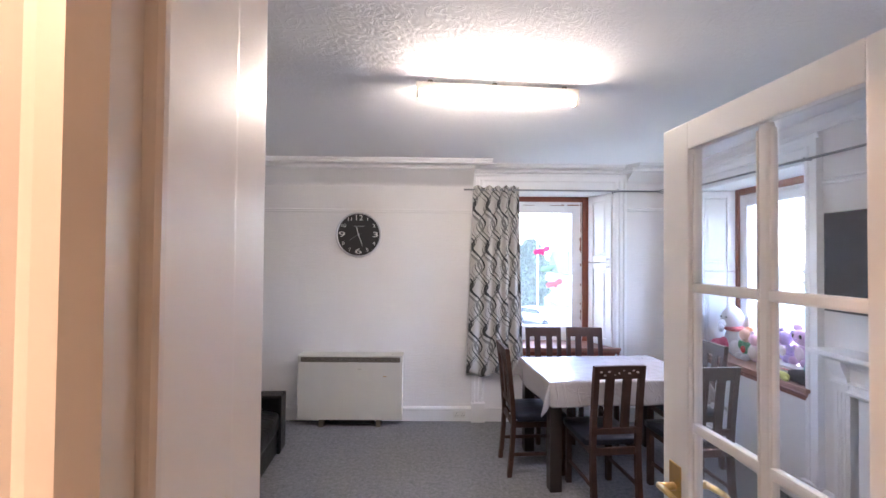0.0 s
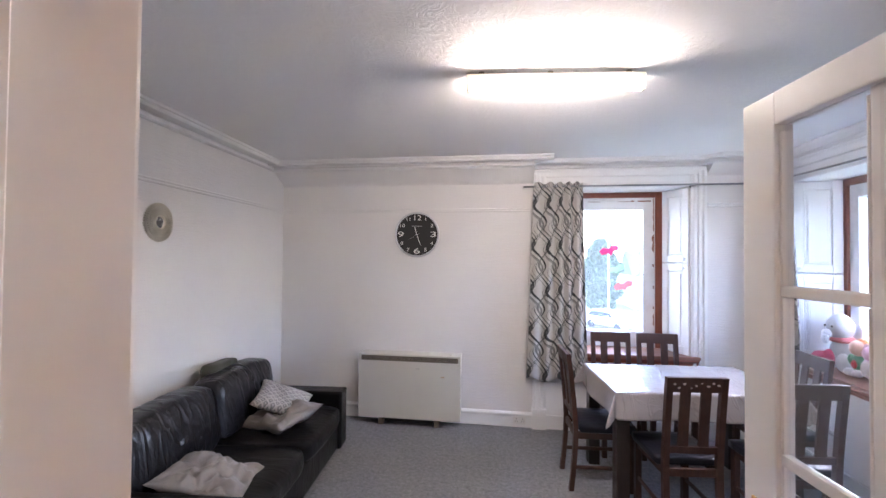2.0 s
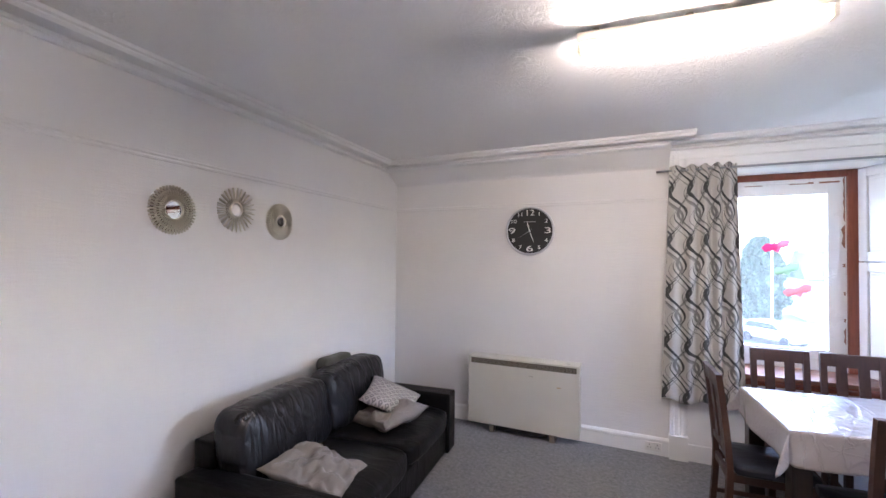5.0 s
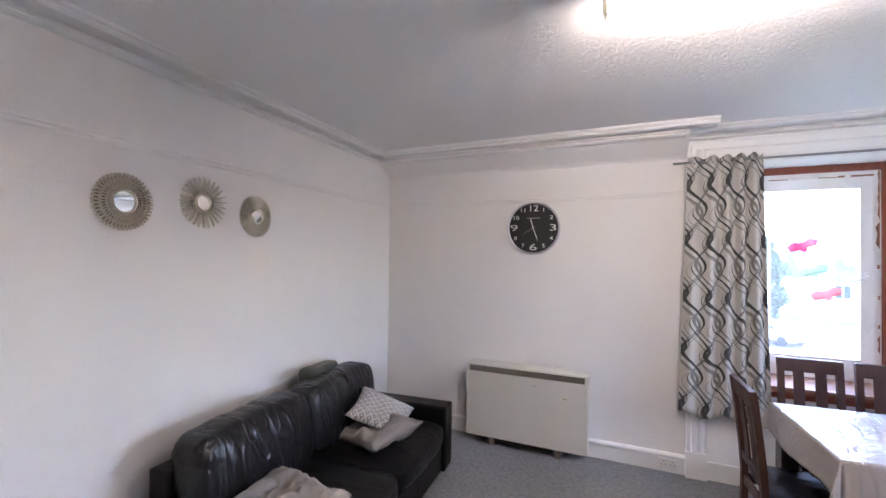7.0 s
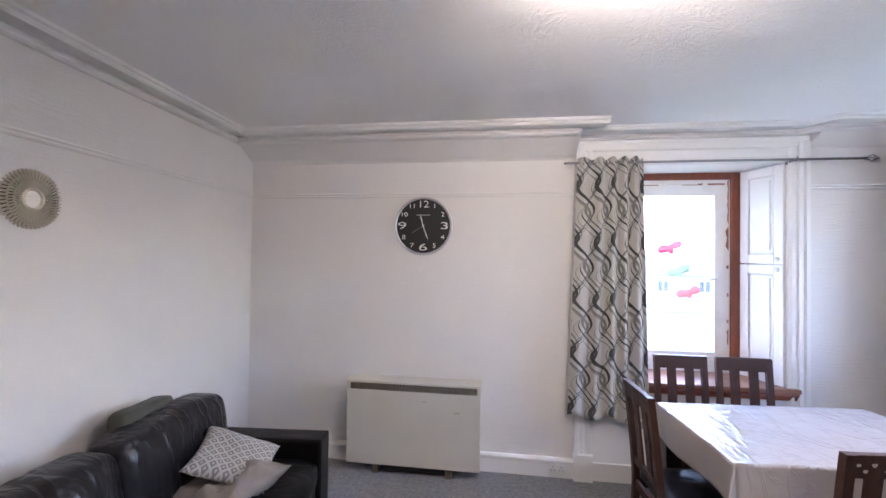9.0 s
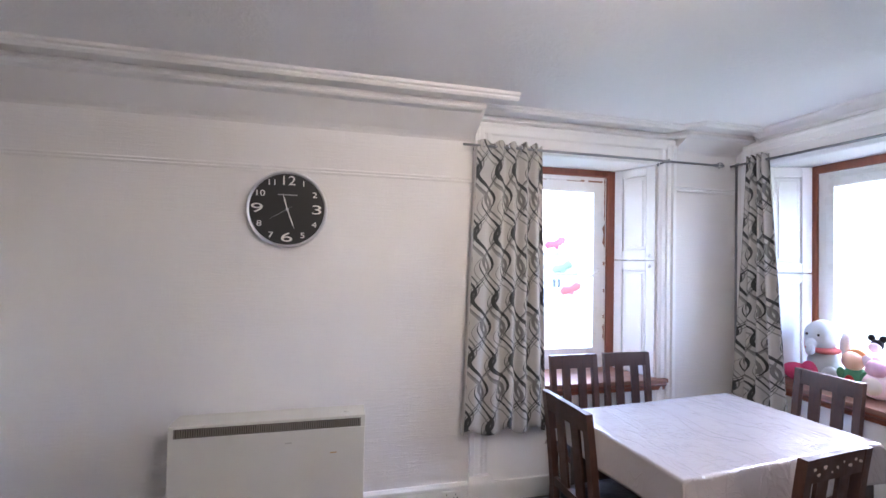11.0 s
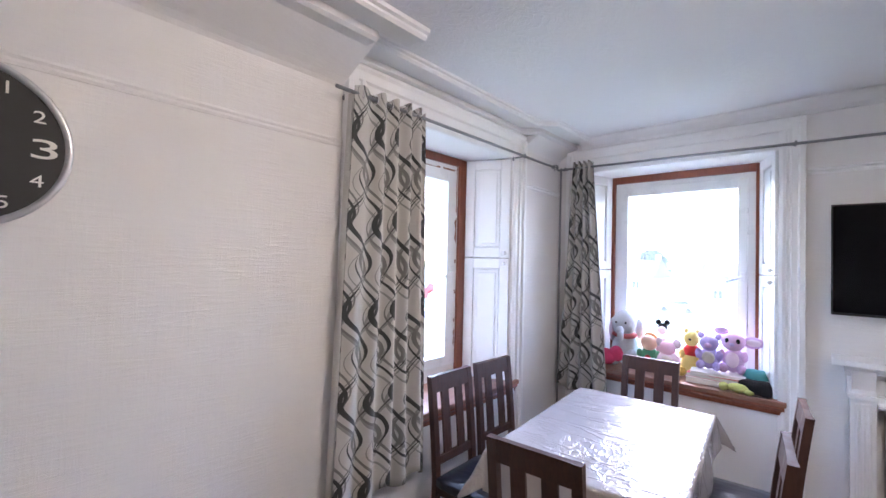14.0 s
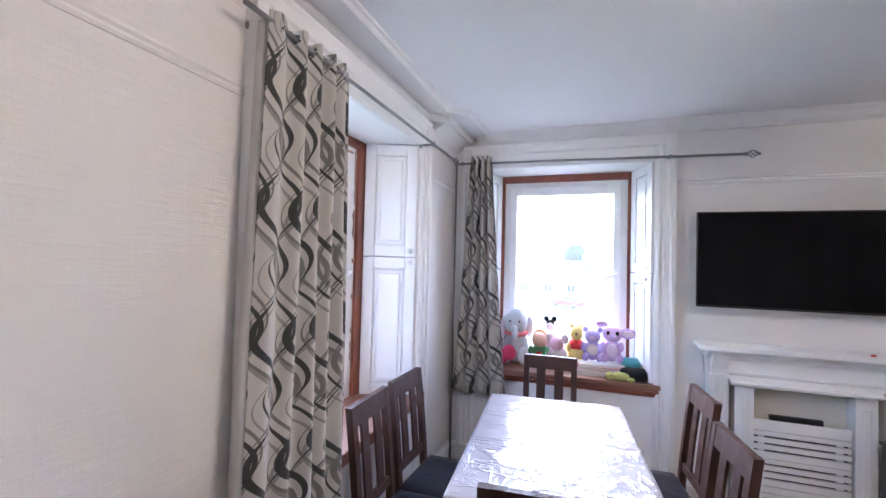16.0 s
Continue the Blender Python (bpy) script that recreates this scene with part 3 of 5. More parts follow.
WIN2 = window_set("window_2", pose(RX, 3.1935, 0, 0, 0, -90), (0.6165, 0.512), 2.302, 0.79, (0.452, 0.86, 2.227), (0.372, 0.93, 2.140), (-0.67, 0.66), 0.49)


# ---------------------------------------------------------------- doorway and glazed door
def doorway():
    e = empty("door_frame", "ivory painted door lining with moulded architraves", "door frame", kind="structure")
    jl, jr, jt = 0.0, 0.838, 2.02
    for nm, b in (("door_stop", (jl - 0.03, HY - 0.012, 0, jl + 0.024, -0.037, jt - 0.001)), ("lining", (jl - 0.03, -0.0365, 0, jl + 0.010, 0.0265, jt - 0.001)), ("lining", (jr, HY - 0.01, 0, jr + 0.03, 0.291, jt + 0.03)),
                  ("lining", (jl, HY - 0.01, jt, jr, SY + 0.01, jt + 0.03))):
        part(nm, bbox(*b, 0.004, 3), M_DOOR, e)
    prof = [(0.006, 0.0), (0.006, 0.014), (0.014, 0.020), (0.024, 0.018), (0.032, 0.012), (0.05, 0.016), (0.058, 0.022), (0.07, 0.022), (0.07, 0.0)]
    for sgn, x in ((-1, jl), (1, jr)):
        for y, d in ((SY - 0.022 if sgn < 0 else 0.285, 1), (HY - 0.012, -1)):
            bm = bmesh.new()
            extrude_profile(bm, prof, [lambda o, u, z=z: Vector((x + sgn * (o if d > 0 or o < 0.03 else o * 1.9 - 0.027) + (0.024 if d < 0 and sgn < 0 else 0.0), y + d * u, z)) for z in (0.0, jt + 0.07)])
            part("architrave", bm, M_DOOR, e)
    for y, d in ((SY + 0.002, 1), (HY - 0.012, -1)):
        bm = bmesh.new()
        extrude_profile(bm, prof, [lambda o, u, x=x: Vector((x, y + d * u, jt + o)) for x in (jl - 0.005, jr + 0.005)])
        part("architrave_head", bm, M_DOOR, e)


doorway()


def glazed_door():
    """Local: hinge at the origin, the leaf along +y, its thickness along x."""
    m = pose(0.834, 0.300, 0.008, 0, 0, 4.6)
    e = empty("glazed_door", "ivory painted panelled glass door standing open, brass lever handle", "door", m, kind="structure")
    W, H, T = 0.640, 1.992, 0.040
    st, hs, top, bot, mw = 0.102, 0.122, 0.072, 0.150, 0.024
    for nm, b in (("stile", (-T, 0, 0, 0, hs, H)), ("stile", (-T, W - st, 0, 0, W, H)), ("top_rail", (-T, hs, H - top, 0, W - st, H)), ("bottom_rail", (-T, hs, 0, 0, W - st, bot))):
        part(nm, bbox(*b, 0.004), M_DOOR, e)
    mid = (W + 0.008) / 2
    nr = 5
    step = (H - top - bot) / nr
    part("glazing_bar", bbox(-T + 0.011, mid - mw / 2, bot, -0.011, mid + mw / 2, H - top, 0.006), M_DOOR, e)
    for k in range(1, nr):
        z = bot + step * k
        for y0, y1 in ((hs, mid - mw / 2), (mid + mw / 2, W - st)):
            part("glazing_bar", bbox(-T + 0.010, y0, z - mw / 2, -0.010, y1, z + mw / 2, 0.006), M_DOOR, e)
    for k in range(nr):
        for y0, y1 in ((hs, mid - mw / 2), (mid + mw / 2, W - st)):
            z0, z1 = bot + step * k, bot + step * (k + 1)
            bm = bmesh.new()
            box(bm, -T / 2 - 0.002, y0 - 0.004, z0, -T / 2 + 0.002, y1 + 0.004, z1)
            p = part("pane", bm, M_GLASS, e, "clear door glass")
            p.visible_shadow = False
            for yy0, yy1, zz0, zz1 in ((y0, y0 + 0.006, z0 + mw / 2, z1 - mw / 2), (y1 - 0.006, y1, z0 + mw / 2, z1 - mw / 2)):
                part("bead", bbox(-T + 0.010, yy0, zz0, -0.010, yy1, zz1, 0.002, 1), M_DOOR, e)
    hy, hz = W - 0.055, 1.02
    for sx in (-1, 1):
        x = -T - 0.001 if sx < 0 else 0.001
        bm = bmesh.new()
        box(bm, x, hy - 0.022, hz - 0.08, x + sx * 0.005, hy + 0.022, hz + 0.08)
        pl = part("handle_plate", bevelled(bm, 0.002, 2), M_BRASS, e, "brass lever handle plate")
        bm = bmesh.new()
        cyl(bm, (x, hy, hz + 0.02), (x + sx * 0.045, hy, hz + 0.02), 0.010)
        cyl(bm, (x + sx * 0.042, hy + 0.008, hz + 0.02), (x + sx * 0.048, hy - 0.06, hz + 0.026), 0.009, 0.007)
        cyl(bm, (x + sx * 0.048, hy - 0.06, hz + 0.026), (x + sx * 0.045, hy - 0.10, hz + 0.012), 0.007, 0.008)
        part("lever", bm, M_BRASS, pl, smooth=True)


glazed_door()


# ---------------------------------------------------------------- ceiling lamp, hall lamp
def tube_light():
    a, b = Vector((-0.012, 1.921, 0)), Vector((0.852, 2.001, 0))
    ang = math.degrees(math.atan2(b.y - a.y, b.x - a.x))
    L = (b - a).length
    c = (a + b) / 2
    e = empty("strip_light", "lit fluorescent strip light on the ceiling, ivory ends", "ceiling light", pose(c.x, c.y, CEIL, 0, 0, ang))
    part("base", bbox(-L / 2, -0.024, -0.056, L / 2, 0.024, -0.014, 0.004), M_FIT, e, "ivory metal batten")
    for s in (-0.36, -0.02, 0.36):
        part("spacer", cyl(bmesh.new(), (s, 0, -0.016), (s, 0, 0.0), 0.014), M_GRILLE, e, "brown fixing spacer")
    for s in (-1, 1):
        part("end_cap", bbox(s * (L / 2 - 0.009) - 0.009, -0.022, -0.100, s * (L / 2 - 0.009) + 0.009, 0.022, -0.050, 0.006), M_FIT, e, "ivory plastic lamp holder")
    bm = bmesh.new()
    cyl(bm, (-L / 2 + 0.016, 0, -0.077), (L / 2 - 0.016, 0, -0.077), 0.016, n=20)
    part("tube", bm, M_TUBE, e, "glowing fluorescent tube", smooth=True)
    for s in (-0.1, 0.1):
        part("clip", bbox(s - 0.004, -0.008, -0.063, s + 0.004, 0.008, -0.052, 0), M_FIT, e)


tube_light()


def hall_lamp():
    e = empty("hall_pendant", "warm hall pendant lamp with a bare bulb", "pendant light", pose(-0.80, -0.75, CEIL - 0.10))
    part("rose", cyl(bmesh.new(), (0, 0, -0.03), (0, 0, -0.001), 0.045, 0.05), M_SOCKET, e, smooth=False)
    part("flex", cyl(bmesh.new(), (0, 0, -0.20), (0, 0, -0.03), 0.004), M_SOCKET, e)
    part("holder", cyl(bmesh.new(), (0, 0, -0.26), (0, 0, -0.20), 0.02, 0.014), M_SOCKET, e)
    bm = bmesh.new()
    ball(bm, (0, 0, -0.30), 0.04, 1, 1, 1.2)
    part("bulb", bm, M_BULB, e, "lit warm bulb", smooth=True)


hall_lamp()


# ---------------------------------------------------------------- wall clock
def wall_clock():
    R = 0.229
    e = empty("wall_clock", "round black wall clock, silver rim, white numerals, on the wall", "clock", pose(-0.697, WY - 0.001, 1.862, 90, 0, 0))
    bm = bmesh.new()
    prof = [(R - 0.019, 0.020), (R - 0.014, 0.034), (R - 0.004, 0.036), (R, 0.028), (R, 0.0), (R - 0.04, 0.0)]
    n = 72
    rings = [[bm.verts.new((r * math.cos(2 * math.pi * i / n), r * math.sin(2 * math.pi * i / n), h)) for r, h in prof] for i in range(n)]
    for i in range(n):
        a, b = rings[i], rings[(i + 1) % n]
        for k in range(len(prof)):
            q = (k + 1) % len(prof)
            bm.faces.new((a[k], b[k], b[q], a[q]))
    part("rim", bm, M_RIM, e, "silver rim", smooth=True)
    bm = bmesh.new()
    cyl(bm, (0, 0, 0.010), (0, 0, 0.0205), R - 0.010, n=72)
    part("face", bm, M_BLACK, e)
    for h in range(1, 13):
        big = h % 3 == 0
        cu = bpy.data.curves.new("numeral", "FONT")
        cu.body, cu.align_x, cu.align_y = str(h), "CENTER", "CENTER"
        cu.size, cu.extrude, cu.offset = (0.086, 0.0008, 0.0) if big else (0.054, 0.0008, 0.0)
        a = math.radians(90 - 30 * h)
        rr = 0.168 if big else 0.178
        ob = new("numeral", cu)
        ob.parent = e
        ob.matrix_basis = pose(rr * math.cos(a), rr * math.sin(a), 0.0225) @ Matrix.Diagonal(((1.08 if h == 12 else 1.75) if big else 1.15, 0.90, 1, 1))
        cu.materials.append(M_WHITE)
    part("maker_mark", bbox(-0.055, 0.082, 0.020, 0.055, 0.089, 0.0212, 0), M_GREYP, e, "small grey lettering bar")

    def hand(nm, deg, ln, back, w, z, mat, lab):
        bm = bmesh.new()
        vs = [bm.verts.new(v) for v in ((-w * 0.5, -back, z), (w * 0.5, -back, z), (w, ln * 0.6, z), (0, ln, z), (-w, ln * 0.6, z))]
        f = bm.faces.new(vs)
        r = bmesh.ops.extrude_face_region(bm, geom=[f])
        for v in r["geom"]:
            if isinstance(v, bmesh.types.BMVert):
                v.co.z += 0.0015
        part(nm, bm, mat, e, lab, place=pose(0, 0, 0, 0, 0, -deg))

    hand("hour_hand", -16, 0.095, 0.02, 0.0045, 0.024, M_WHITE, "white hour hand")
    hand("minute_hand", 160, 0.125, 0.025, 0.0038, 0.027, M_WHITE, "white minute hand")
    hand("second_hand", 238, 0.115, 0.03, 0.0014, 0.030, M_GREYP, "thin grey second hand")
    bm = bmesh.new()
    cyl(bm, (0, 0, 0.02), (0, 0, 0.033), 0.008)
    part("hub", bm, M_RIM, e)


wall_clock()


# ---------------------------------------------------------------- storage heater, socket
def heater():
    e = empty("storage_heater", "cream enamelled storage heater standing against the wall", "heater", pose(-0.727, 3.82, 0))
    w, z0, z1, d = 0.502, 0.075, 0.690, 0.165
    part("body", bbox(-w + 0.006, 0.012, z0 + 0.008, w - 0.006, d, z1 - 0.006, 0.006), M_HEAT, e)
    part("front_panel", bbox(-w, 0, z0, w, 0.012, z1 - 0.066, 0.004), M_HEAT, e)
    part("top_edge", bbox(-w, -0.002, z1 - 0.016, w, d, z1, 0.004), M_HEAT, e)
    for s in (-1, 1):
        part("grille_end", bbox(s * (w - 0.012) - 0.012, 0, z1 - 0.066, s * (w - 0.012) + 0.012, 0.011, z1 - 0.016, 0.002), M_HEAT, e)
    # black sheet painted in as the shade behind the louvres
    part("grille_shade", bbox(-w + 0.02, 0.010, z1 - 0.066, w - 0.02, 0.0118, z1 - 0.016, 0), M_DARK, e)
    n = 84
    bm = bmesh.new()
    for i in range(n):
        x = -w + 0.03 + (2 * w - 0.06) * i / (n - 1)
        box(bm, x - 0.003, 0.002, z1 - 0.066, x + 0.003, 0.010, z1 - 0.016)
    tagged(part("grille", bm, M_GRILLE, e, "brown louvred outlet grille"), kind="stuff")
    for s in (-0.28, 0.27):
        part("foot", bbox(s - 0.022, 0.02, 0.0, s + 0.022, 0.14, z0 + 0.004, 0.003), M_GRILLE, e, "brown metal foot")
    # added black block for the shade under the heater between its feet
    part("underside_shade", bbox(-0.24, 0.03, 0.03, 0.23, 0.13, z0 + 0.004, 0.003), M_DARK, e)
    for x, z, a in ((0.33, 0.49, 0.3), (0.09, 0.56, 0.0)):
        bm = bmesh.new()
        box(bm, x - 0.018, -0.0006, z - 0.004, x + 0.018, 0.0002, z + 0.004)
        part("scuff", bm, plain("rusty_scuff", (0.50, 0.34, 0.16) if a else (0.5, 0.48, 0.42), 0.7), e, "rust-coloured scuff")
    part("control_knob", cyl(bmesh.new(), (0.40, 0.07, z1 - 0.001), (0.40, 0.07, z1 + 0.006), 0.018), M_HEAT, e)
    e2 = empty("wall_socket", "white double wall socket on the skirting board", "socket", pose(0.335, WY - 0.031, 0.072))
    part("plate", bbox(-0.062, -0.010, -0.036, 0.062, 0, 0.036, 0.004), M_SOCKET, e2)
    for s in (-0.03, 0.03):
        for dx, dz in ((0, 0.014), (-0.011, -0.008), (0.011, -0.008)):
            # raised black chips paint the darkness inside the holes
            part("pin_hole", bbox(s + dx - 0.003, -0.0108, dz - 0.004, s + dx + 0.003, -0.0098, dz + 0.004, 0), M_DARK, e2)


heater()


# ---------------------------------------------------------------- curtains and rods
def rod(name, m, length, brackets, ring_at):
    e = empty(name, "grey metal curtain rod with a twisted cage finial", "curtain rod", m)
    part("pole", cyl(bmesh.new(), (0, 0, 0), (length, 0, 0), 0.0085), M_ROD, e, smooth=True)
    for b in brackets:
        bm = bmesh.new()
        cyl(bm, (b, 0, 0), (b, 0.085, 0), 0.006)
        cyl(bm, (b, 0.080, 0), (b, 0.092, 0), 0.022)
        cyl(bm, (b - 0.006, 0, -0.013), (b + 0.006, 0, 0.016), 0.006)
        part("bracket", bm, M_ROD, e, smooth=False)
    bm = bmesh.new()
    x0 = length
    for k in range(5):
        a0 = 2 * math.pi * k / 5
        last = None
        for i in range(9):
            s = i / 8
            r = 0.020 * math.sin(math.pi * s) + 0.003
            p = Vector((x0 + 0.06 * s, r * math.cos(a0 + s * 2.4), r * math.sin(a0 + s * 2.4)))
            if last is not None:
                cyl(bm, last, p, 0.0028, n=6)
            last = p
    ball(bm, (x0 + 0.066, 0, 0), 0.008)
    cyl(bm, (x0 - 0.012, 0, 0), (x0 + 0.004, 0, 0), 0.011)
    part("finial", bm, M_ROD, e, "twisted wire cage finial", smooth=True)
    return e


rod("curtain_rod", pose(0.357, 3.925, 2.318), 1.955, (0.115, 1.535), 0)
rod("curtain_rod", pose(2.515, 3.99, 2.335, 0, 1.05, -90), 1.92, (0.06, 1.49), 0)


def curtain(name, m, top_w, bot_w, ztop, zbot, folds, depth, gathered, label, seed, spread=1.0):
    """Local x along the rod from the left edge, y towards the room; the cloth hangs in folds that open out below."""
    rnd = random.Random(seed)
    ph = [rnd.uniform(-0.5, 0.5) for _ in range(folds * 2 + 3)]
    e = empty(name, label, "curtain", m)
    bm = bmesh.new()
    uvl = bm.loops.layers.uv.new("UVMap")
    nu, nv = folds * 18, 46
    grid = []
    for j in range(nv + 1):
        s = j / nv
        z = ztop + (zbot - ztop) * s
        x_off = top_w[0] + (bot_w[0] - top_w[0]) * s
        w = (top_w[1] - top_w[0]) + ((bot_w[1] - bot_w[0]) - (top_w[1] - top_w[0])) * s
        row = []
        for i in range(nu + 1):
            q = i / nu
            k = folds * q ** spread
            f = 2 * math.pi * k
            kk = min(int(k), folds)
            wob = ph[kk] * (1 - (k - kk)) + ph[kk + 1] * (k - kk)
            d = depth * (0.85 + 0.35 * s + 0.45 * wob) * (1.0 - 0.45 * (1 - q) ** 3)
            y = -d * math.sin(f + 0.6 * wob * s) + 0.006 * math.sin(0.5 * f + 5 * s + wob) * (0.3 + s)
            x = x_off + w * q + 0.008 * math.sin(3.0 * s + 4 * q) * s
            zz = z + (0.010 * math.sin(f) if j in (0, nv) else 0) + (0.02 * math.sin(f * 0.5 + 1.3) * s)
            row.append(bm.verts.new((x, y, zz)))
        grid.append(row)
    mid_row = grid[nv // 2]
    run = [0.0]
    for p, q in zip(mid_row, mid_row[1:]):
        run.append(run[-1] + (q.co - p.co).length)
    for j in range(nv):
        for i in range(nu):
            fc = bm.faces.new((grid[j][i], grid[j][i + 1], grid[j + 1][i + 1], grid[j + 1][i]))
            fc.smooth = True
            for lp, (a, b) in zip(fc.loops, ((i, j), (i + 1, j), (i + 1, j + 1), (i, j + 1))):
                lp[uvl].uv = (run[a] * gathered, (1 - b / nv) * abs(ztop - zbot))
    me = bpy.data.meshes.new("panel")
    bm.to_mesh(me)
    bm.free()
    me.materials.append(M_CURTAIN)
    ob = new("panel", me)
    ob.parent = e
    so = ob.modifiers.new("thickness", "SOLIDIFY")
    so.thickness, so.offset = 0.003, -1
    bm = bmesh.new()
    left = []
    for j in range(nv + 1):
        s = j / nv
        z = ztop - 0.03 + (zbot + 0.02 - ztop) * s
        x = top_w[0] + (bot_w[0] - top_w[0]) * s
        left.append([bm.verts.new((x + dx, dy, z)) for dx, dy in ((0.004, 0.006), (-0.002, 0.018), (-0.004, 0.040), (0.012, 0.052), (0.075, 0.050), (0.075, 0.047), (0.014, 0.048), (0.000, 0.038), (0.001, 0.018), (0.007, 0.008))])
    for p, q in zip(left, left[1:]):
        for i in range(10):
            bm.faces.new((p[i], p[(i + 1) % 10], q[(i + 1) % 10], q[i]))
    part("lining", bm, M_LINING, e, "plain pale lining turned back along the edge", smooth=True)
    return e


CURT1 = curtain("curtain", pose(0, 3.925, 0), (0.452, 0.905), (0.392, 0.958), 2.350, 0.482, 5, 0.021, 1.0,
                "short grey and beige wave-patterned curtain drawn aside", 3, 1.3)
for x in (0.49, 0.57, 0.66, 0.75, 0.84):
    bm = bmesh.new()
    cyl(bm, (x - 0.003, 3.925, 2.318), (x + 0.003, 3.925, 2.318), 0.024, n=20)
    part("eyelet", bm, M_CHROME, CURT1, "chrome eyelet", place=CURT1.matrix_basis.inverted())
CURT2 = curtain("curtain", pose(2.515, 3.20, 0, 0, 0, -90), (-0.655, -0.495), (-0.765, -0.365), 2.372, 0.595, 4, 0.026, 1.0,
                "short grey and beige wave-patterned curtain gathered in the corner", 8)


# ---------------------------------------------------------------- television
def television():
    e = empty("television", "large black flat television mounted on the wall, switched off", "television", pose(2.50, 1.807, 1.637))
    w, h = 0.538, 0.301
    part("back_shell", bbox(0.012, -w + 0.01, -h + 0.01, 0.055, w - 0.01, h - 0.01, 0.008), M_BEZEL, e)
    for b in ((0, -w, -h, 0.014, w, -h + 0.014), (0, -w, h - 0.008, 0.014, w, h), (0, -w, -h + 0.014, 0.014, -w + 0.008, h - 0.008), (0, w - 0.008, -h + 0.014, 0.014, w, h - 0.008)):
        part("bezel", bbox(*b, 0.002, 1), M_BEZEL, e)
    part("screen", bbox(0.003, -w + 0.008, -h + 0.014, 0.010, w - 0.008, h - 0.008, 0), M_SCREEN, e, "glossy black screen")
    part("wall_bracket", bbox(0.055, -0.2, -0.15, 0.098, 0.2, 0.15, 0.003, 1), M_BEZEL, e)


television()


# ---------------------------------------------------------------- fireplace
def fireplace():
    cy = 1.790
    e = empty("fireplace_surround", "white painted wooden fireplace surround with mantel shelf", "fireplace", pose(RX, cy, 0))
    part("mantel_shelf", bbox(-0.215, -0.552, 1.083, -0.001, 0.552, 1.112, 0.007, 3), M_GLOSS, e)
    bm = bmesh.new()
    extrude_profile(bm, [(0.11, 1.02), (0.125, 1.025), (0.135, 1.045), (0.165, 1.06), (0.185, 1.083), (0.002, 1.083), (0.002, 1.02)],
                    [lambda o, u, y=y: Vector((-o, y, u)) for y in (-0.50, 0.50)])
    part("bed_moulding", bm, M_GLOSS, e)
    part("frieze", bbox(-0.110, -0.49, 0.905, -0.002, 0.49, 1.021, 0.003), M_GLOSS, e)
    bm = bmesh.new()
    extrude_profile(bm, [(0.10, 0.868), (0.128, 0.868), (0.150, 0.880), (0.152, 0.892), (0.130, 0.900), (0.126, 0.930), (0.140, 0.940), (0.10, 0.950)], [lambda o, u, y=y: Vector((-o, y, u)) for y in (-0.352, 0.376)])
    part("frieze_moulding", bm, M_GLOSS, e)
    for s in (-1, 1):
        part("pilaster", bbox(-0.118, s * 0.43 - 0.05, 0.0, -0.002, s * 0.43 + 0.05, 0.905, 0.005), M_GLOSS, e)
        for k in (-0.024, 0, 0.024):
            part("reed", bbox(-0.124, s * 0.43 + k - 0.007, 0.12, -0.117, s * 0.43 + k + 0.007, 0.88, 0.003, 1), M_GLOSS, e)
        part("capital", bbox(-0.135, s * 0.43 - 0.06, 0.905, -0.002, s * 0.43 + 0.06, 0.93, 0.006), M_GLOSS, e)
        bm = bmesh.new()
        extrude_profile(bm, [(0.002, 0.93), (0.125, 0.93), (0.13, 0.96), (0.15, 1.0), (0.165, 1.04), (0.17, 1.083), (0.002, 1.083)],
                        [lambda o, u, y=y: Vector((-o, y, u)) for y in (s * 0.43 - 0.045, s * 0.43 + 0.045)])
        part("corbel", bm, M_GLOSS, e)
        part("plinth", bbox(-0.132, s * 0.43 - 0.062, 0, -0.002, s * 0.43 + 0.062, 0.12, 0.004), M_GLOSS, e)
        part("inner_leg", bbox(-0.105, s * 0.293 - 0.05, 0.0, -0.002, s * 0.293 + 0.05, 0.88, 0.004), M_GLOSS, e)
        part("leg_panel", bbox(-0.112, s * 0.293 - 0.018, 0.16, -0.104, s * 0.293 + 0.018, 0.80, 0.004, 1), M_GLOSS, e)
    part("back_panel", bbox(-0.012, -0.245, 0.0, -0.002, 0.245, 0.88, 0), M_HEAT, e, "pale board closing the hearth")
    part("lintel", bbox(-0.10, -0.245, 0.868, -0.012, 0.245, 0.905, 0.003), M_GLOSS, e)
    g = empty("hearth_screen", "white slatted wooden screen leaning in the hearth", "fire screen", pose(RX - 0.085, cy + 0.006, 0))
    for k in range(16):
        z = 0.648 - 0.0408 * k
        gap = 0.0035 if k in (0, 4, 8, 9, 13) else 0.0125
        part("slat", bbox(-0.012, -0.236, z - 0.0408 + gap, 0.006, 0.236, z if k else 0.675, 0.002, 1), M_GLOSS, g)
    for s in (-0.19, 0.19):
        part("batten", bbox(0.0065, s - 0.015, 0.0, 0.02, s + 0.015, 0.66, 0), M_GLOSS, g)
    # added sheet; its black gives the slat gaps their shade
    part("shade_backing", bbox(0.0205, -0.232, 0.0, 0.0235, 0.232, 0.60, 0), M_DARK, g, "added near-black sheet for the shade behind the slats")
    bm = bmesh.new()
    box(bm, -0.012, -0.13, 0, 0.012, 0.13, 0.032)
    solid("remote_bar", bevelled(bm, 0.004), M_BEZEL, "long black plastic bar lying on the screen", "remote", place=pose(RX - 0.085, cy + 0.03, 0.676, 0, 0, 0))
    bm = bmesh.new()
    ball(bm, (0, 0, 0.006), 0.006, 1.0, 2.4, 1.0, 10)
